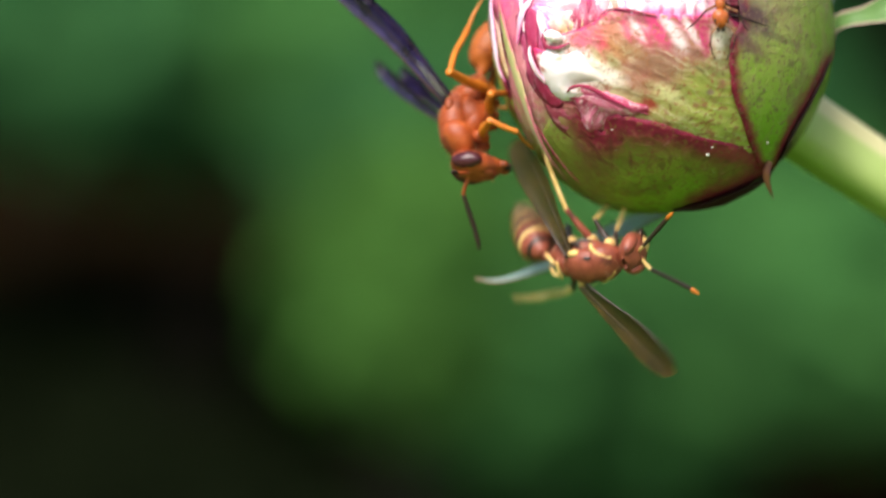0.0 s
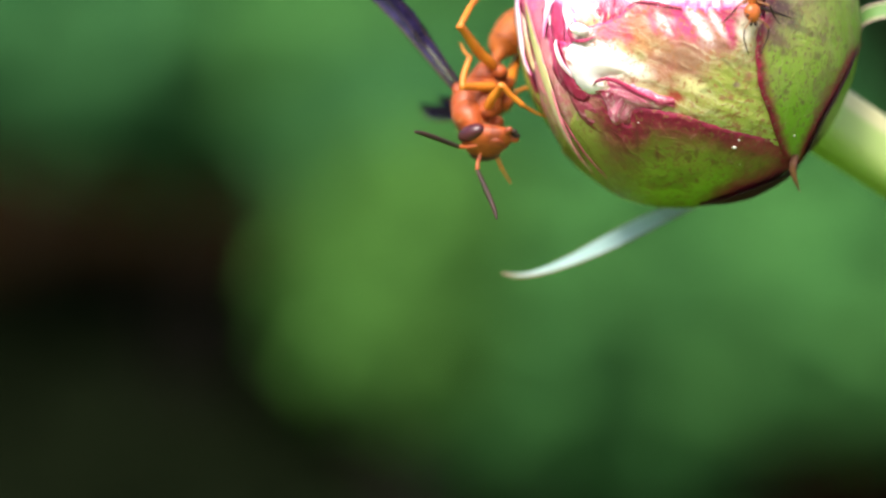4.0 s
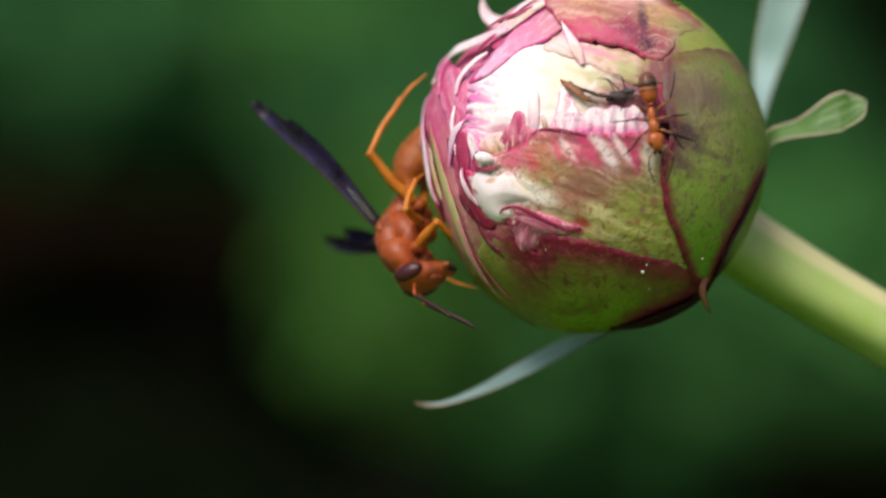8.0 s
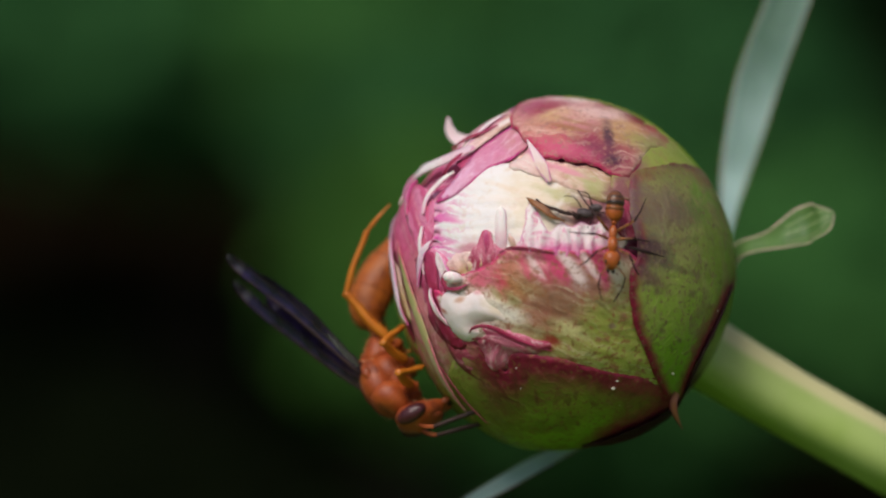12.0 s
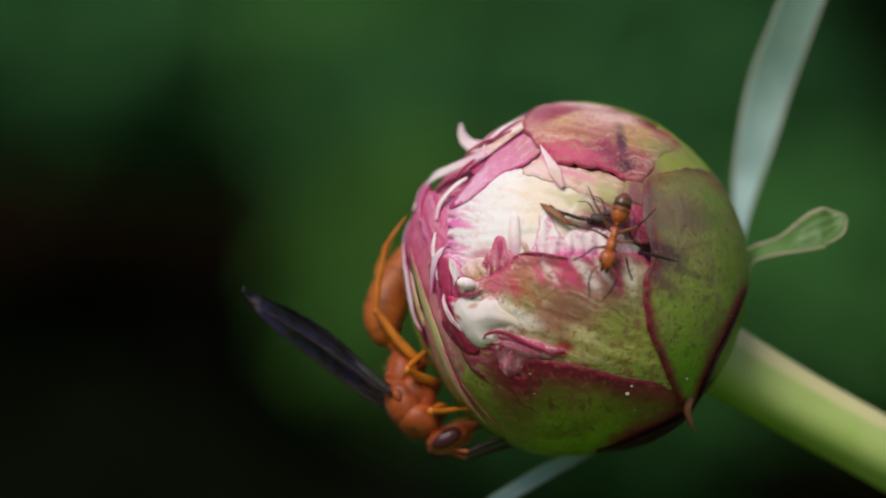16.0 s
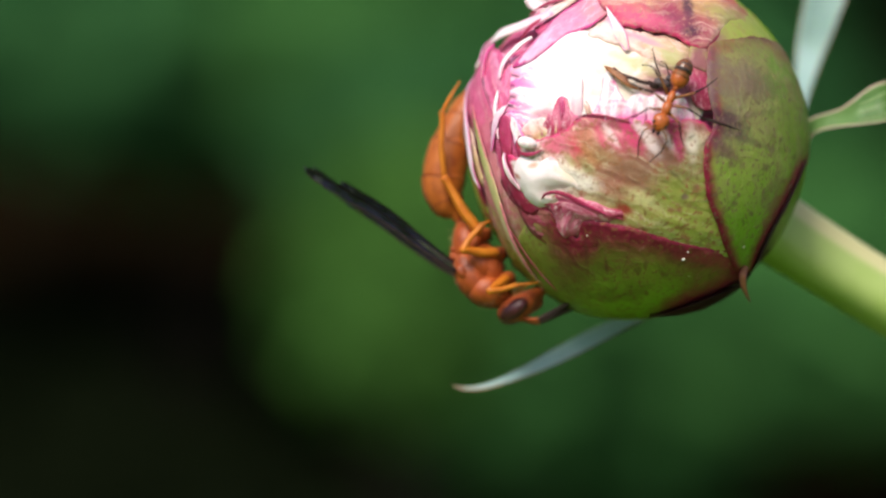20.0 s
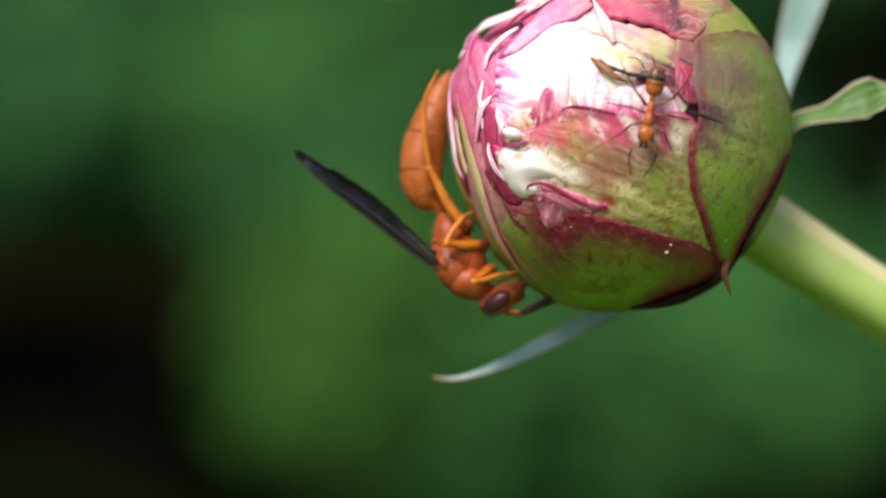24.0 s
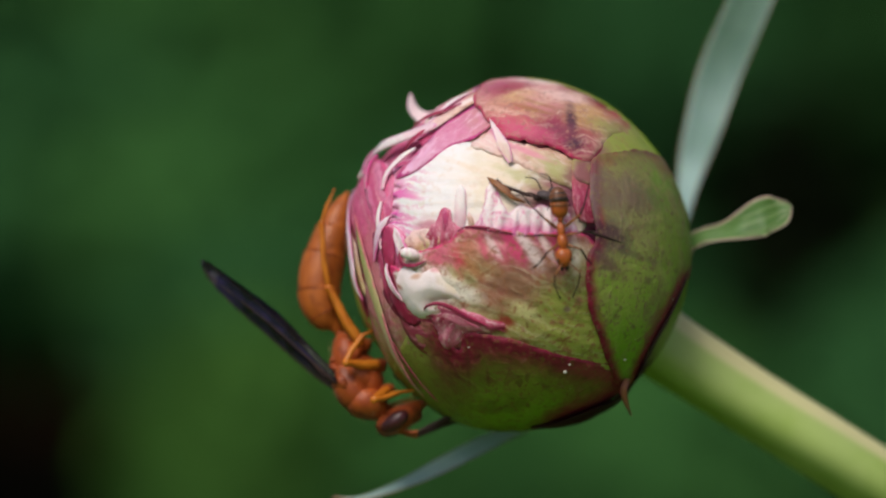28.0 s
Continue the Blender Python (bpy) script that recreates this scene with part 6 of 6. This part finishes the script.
def joints_at(rows, t):
    """Knee, ankle and toe from a leg's table at t seconds."""
    v = [float(np.interp(t, [r[0] for r in rows], [r[k] for r in rows])) for k in range(1, 10)]
    return [Vector(v[k:k + 3]) for k in (0, 3, 6)]


def motions():
    times = [r[0] for r in SWAY]
    walk(peony, [(t, blend(SWAY, t)) for t in times])
    for ob in debris:
        walk(ob, [(t, blend(SWAY, t)) for t in times])
    walk(red_wasp, [(t, blend(SWAY, t) @ blend(CLING, t)) for t in times])
    walk(ant, [(t, blend(SWAY, t) @ blend(CRAWL, t)) for t in times])
    walk(paper_wasp, [(r[0], blend(FLIGHT, r[0])) for r in FLIGHT])
    # wings fold back as the red wasp settles
    spread = {1: [(0, -0.65, 0.17, 0.75), (2, -0.65, 0.42, 0.64), (5, -0.64, 0.56, 0.53), (7, -0.72, 0.37, 0.58), (9, -0.78, 0.41, 0.48), (12, -0.89, 0.19, 0.41), (17, -0.89, -0.03, 0.46), (21, -0.91, 0.12, 0.37), (26, -0.95, -0.07, 0.31), (28, -0.96, -0.07, 0.28)],
              -1: [(0, -0.67, -0.54, 0.51), (2, -0.54, -0.46, 0.71), (5, -0.6, -0.51, 0.61), (7, -0.6, -0.61, 0.52), (9, -0.62, -0.53, 0.57), (12, -0.85, 0.08, 0.4), (17, -0.93, -0.04, 0.37), (21, -0.92, 0.1, 0.35), (26, -0.96, -0.03, 0.28), (28, -0.965, -0.03, 0.26)]}
    hindmost = {1: [(0, -0.65, 0.19, 0.7), (2, -0.65, 0.44, 0.6), (5, -0.64, 0.58, 0.49), (7, -0.72, 0.38, 0.55), (9, -0.78, 0.42, 0.45), (12, -0.92, 0.09, 0.38), (17, -0.9, -0.2, 0.38), (21, -0.93, -0.0, 0.36), (26, -0.93, -0.22, 0.27), (28, -0.94, -0.22, 0.25)],
                -1: [(0, -0.67, -0.56, 0.46), (2, -0.54, -0.48, 0.67), (5, -0.6, -0.53, 0.57), (7, -0.6, -0.62, 0.49), (9, -0.62, -0.54, 0.54), (12, -0.86, 0.05, 0.37), (17, -0.92, -0.22, 0.31), (21, -0.92, 0.05, 0.36), (26, -0.94, -0.2, 0.25), (28, -0.945, -0.2, 0.23)]}
    lean = [(0, 0.62, 0.78, -0.1), (5, 0.79, 0.53, -0.32), (9, 0.66, 0.74, -0.13), (12, 0.62, 0.77, 0.13), (17, 0.34, 0.85, 0.39), (26, 0.28, 0.94, 0.18), (28, 0.28, 0.94, 0.18)]
    for s, kind, ob in RED_WINGS:
        rows = []
        for t in range(29):
            w = ways((spread if kind == "fore" else hindmost)[s], t)
            up = ways(lean, t) + Vector((0.2, 0, 0.5)) * (1 + 0.8 * min(1, max(0, (t - 9) / 4)))
            rows.append((t, aim((0.6, s * 2.0, 2.1) if kind == "fore" else (-0.4, s * 1.8, 1.9), w, up)))
        walk(ob, rows)
    tuck = [(0, 15), (2, 20), (5, 28), (7, 24), (9, 14), (12, 14), (17, 13), (21, 7), (26, 3), (28, 3)]
    walk(red_abdomen, [(t, pose(-4.1 * MM, 0, -0.85 * MM, 0, -a, 0)) for t, a in tuck])
    for leg, shin, foot, hip, sizes, table in RED_LEGS + FLY_LEGS:
        thigh, calf, toes = [], [], []
        for k in range(57):
            t = k / 2
            joints = joints_at(table, t)
            at, poses = Vector(hip), []
            for joint, size in zip(joints, sizes):
                way = (joint - at).normalized()
                poses.append(aim(at, way, (0.25, 0.3 * math.copysign(1, hip[1]), 1)))
                at = at + way * size
            thigh.append((t, poses[0])), calf.append((t, poses[0].inverted() @ poses[1])), toes.append((t, poses[0].inverted() @ poses[2]))
        walk(leg, thigh), walk(shin, calf), walk(foot, toes)
    bend = [(0, 42), (0.3, 72), (0.6, 30), (1.0, -4), (2.5, 4), (28, 4)]
    walk(fly_abdomen, [(t, pose(-4.6 * MM, 0, -0.9 * MM, 0, -a, 0)) for t, a in bend])
    feel = {1: [(0, 0.5, 0.75, 0.4), (1, 0.45, 0.7, 0.5), (2, 0.35, 0.5, 0.8), (5, 0.3, 0.7, 0.6), (7, 0.8, 0.2, 0.1), (9, 0.8, 0.2, -0.5), (11, 0.5, 0.2, -0.8), (28, 0.5, 0.2, -0.8)],
            -1: [(0, 0.75, -0.7, 0.1), (1, 0.8, -0.6, 0.2), (2, 0.9, -0.45, 0.1), (5, 0.92, -0.3, 0.02), (7, 0.9, -0.2, -0.2), (9, 0.7, -0.1, -0.6), (11, 0.55, -0.1, -0.8), (28, 0.55, -0.1, -0.8)]}
    for s, ob in RED_FEELERS:
        walk(ob, [(t, aim((8.1, s * 0.6, -0.95), ways(feel[s], t), (0.2, 0, 1))) for t in (0, 1, 2, 5, 6, 7, 8, 9, 10, 11, 15, 28)])
    # the flying wasp beats its wings
    beat = [(k / 30, (70, 25, 88)[k % 3]) for k in range(3, 97)] + [(28, 20)]
    for s, ob in FLY_WINGS:
        first = (-0.55, 0.69, -0.64) if s > 0 else (1.15, -0.82, 0.57)
        walk(ob, [(0, aim((0.6, s * 2.0, 2.0), first, (0.3, 0, 1))), (0.05, aim((0.6, s * 2.0, 2.0), Vector(first) + Vector((-0.3, 0, 0.35)), (0.3, 0, 1)))] + [(t, aim((0.6, s * 2.0, 2.0), (-0.5 - 0.6 * (t < 0.45) - 0.35 * (t > 1.7), s * 0.9 * math.cos(radians(a)), math.sin(radians(a))), (0.3, 0, 1))) for t, a in beat])


motions()
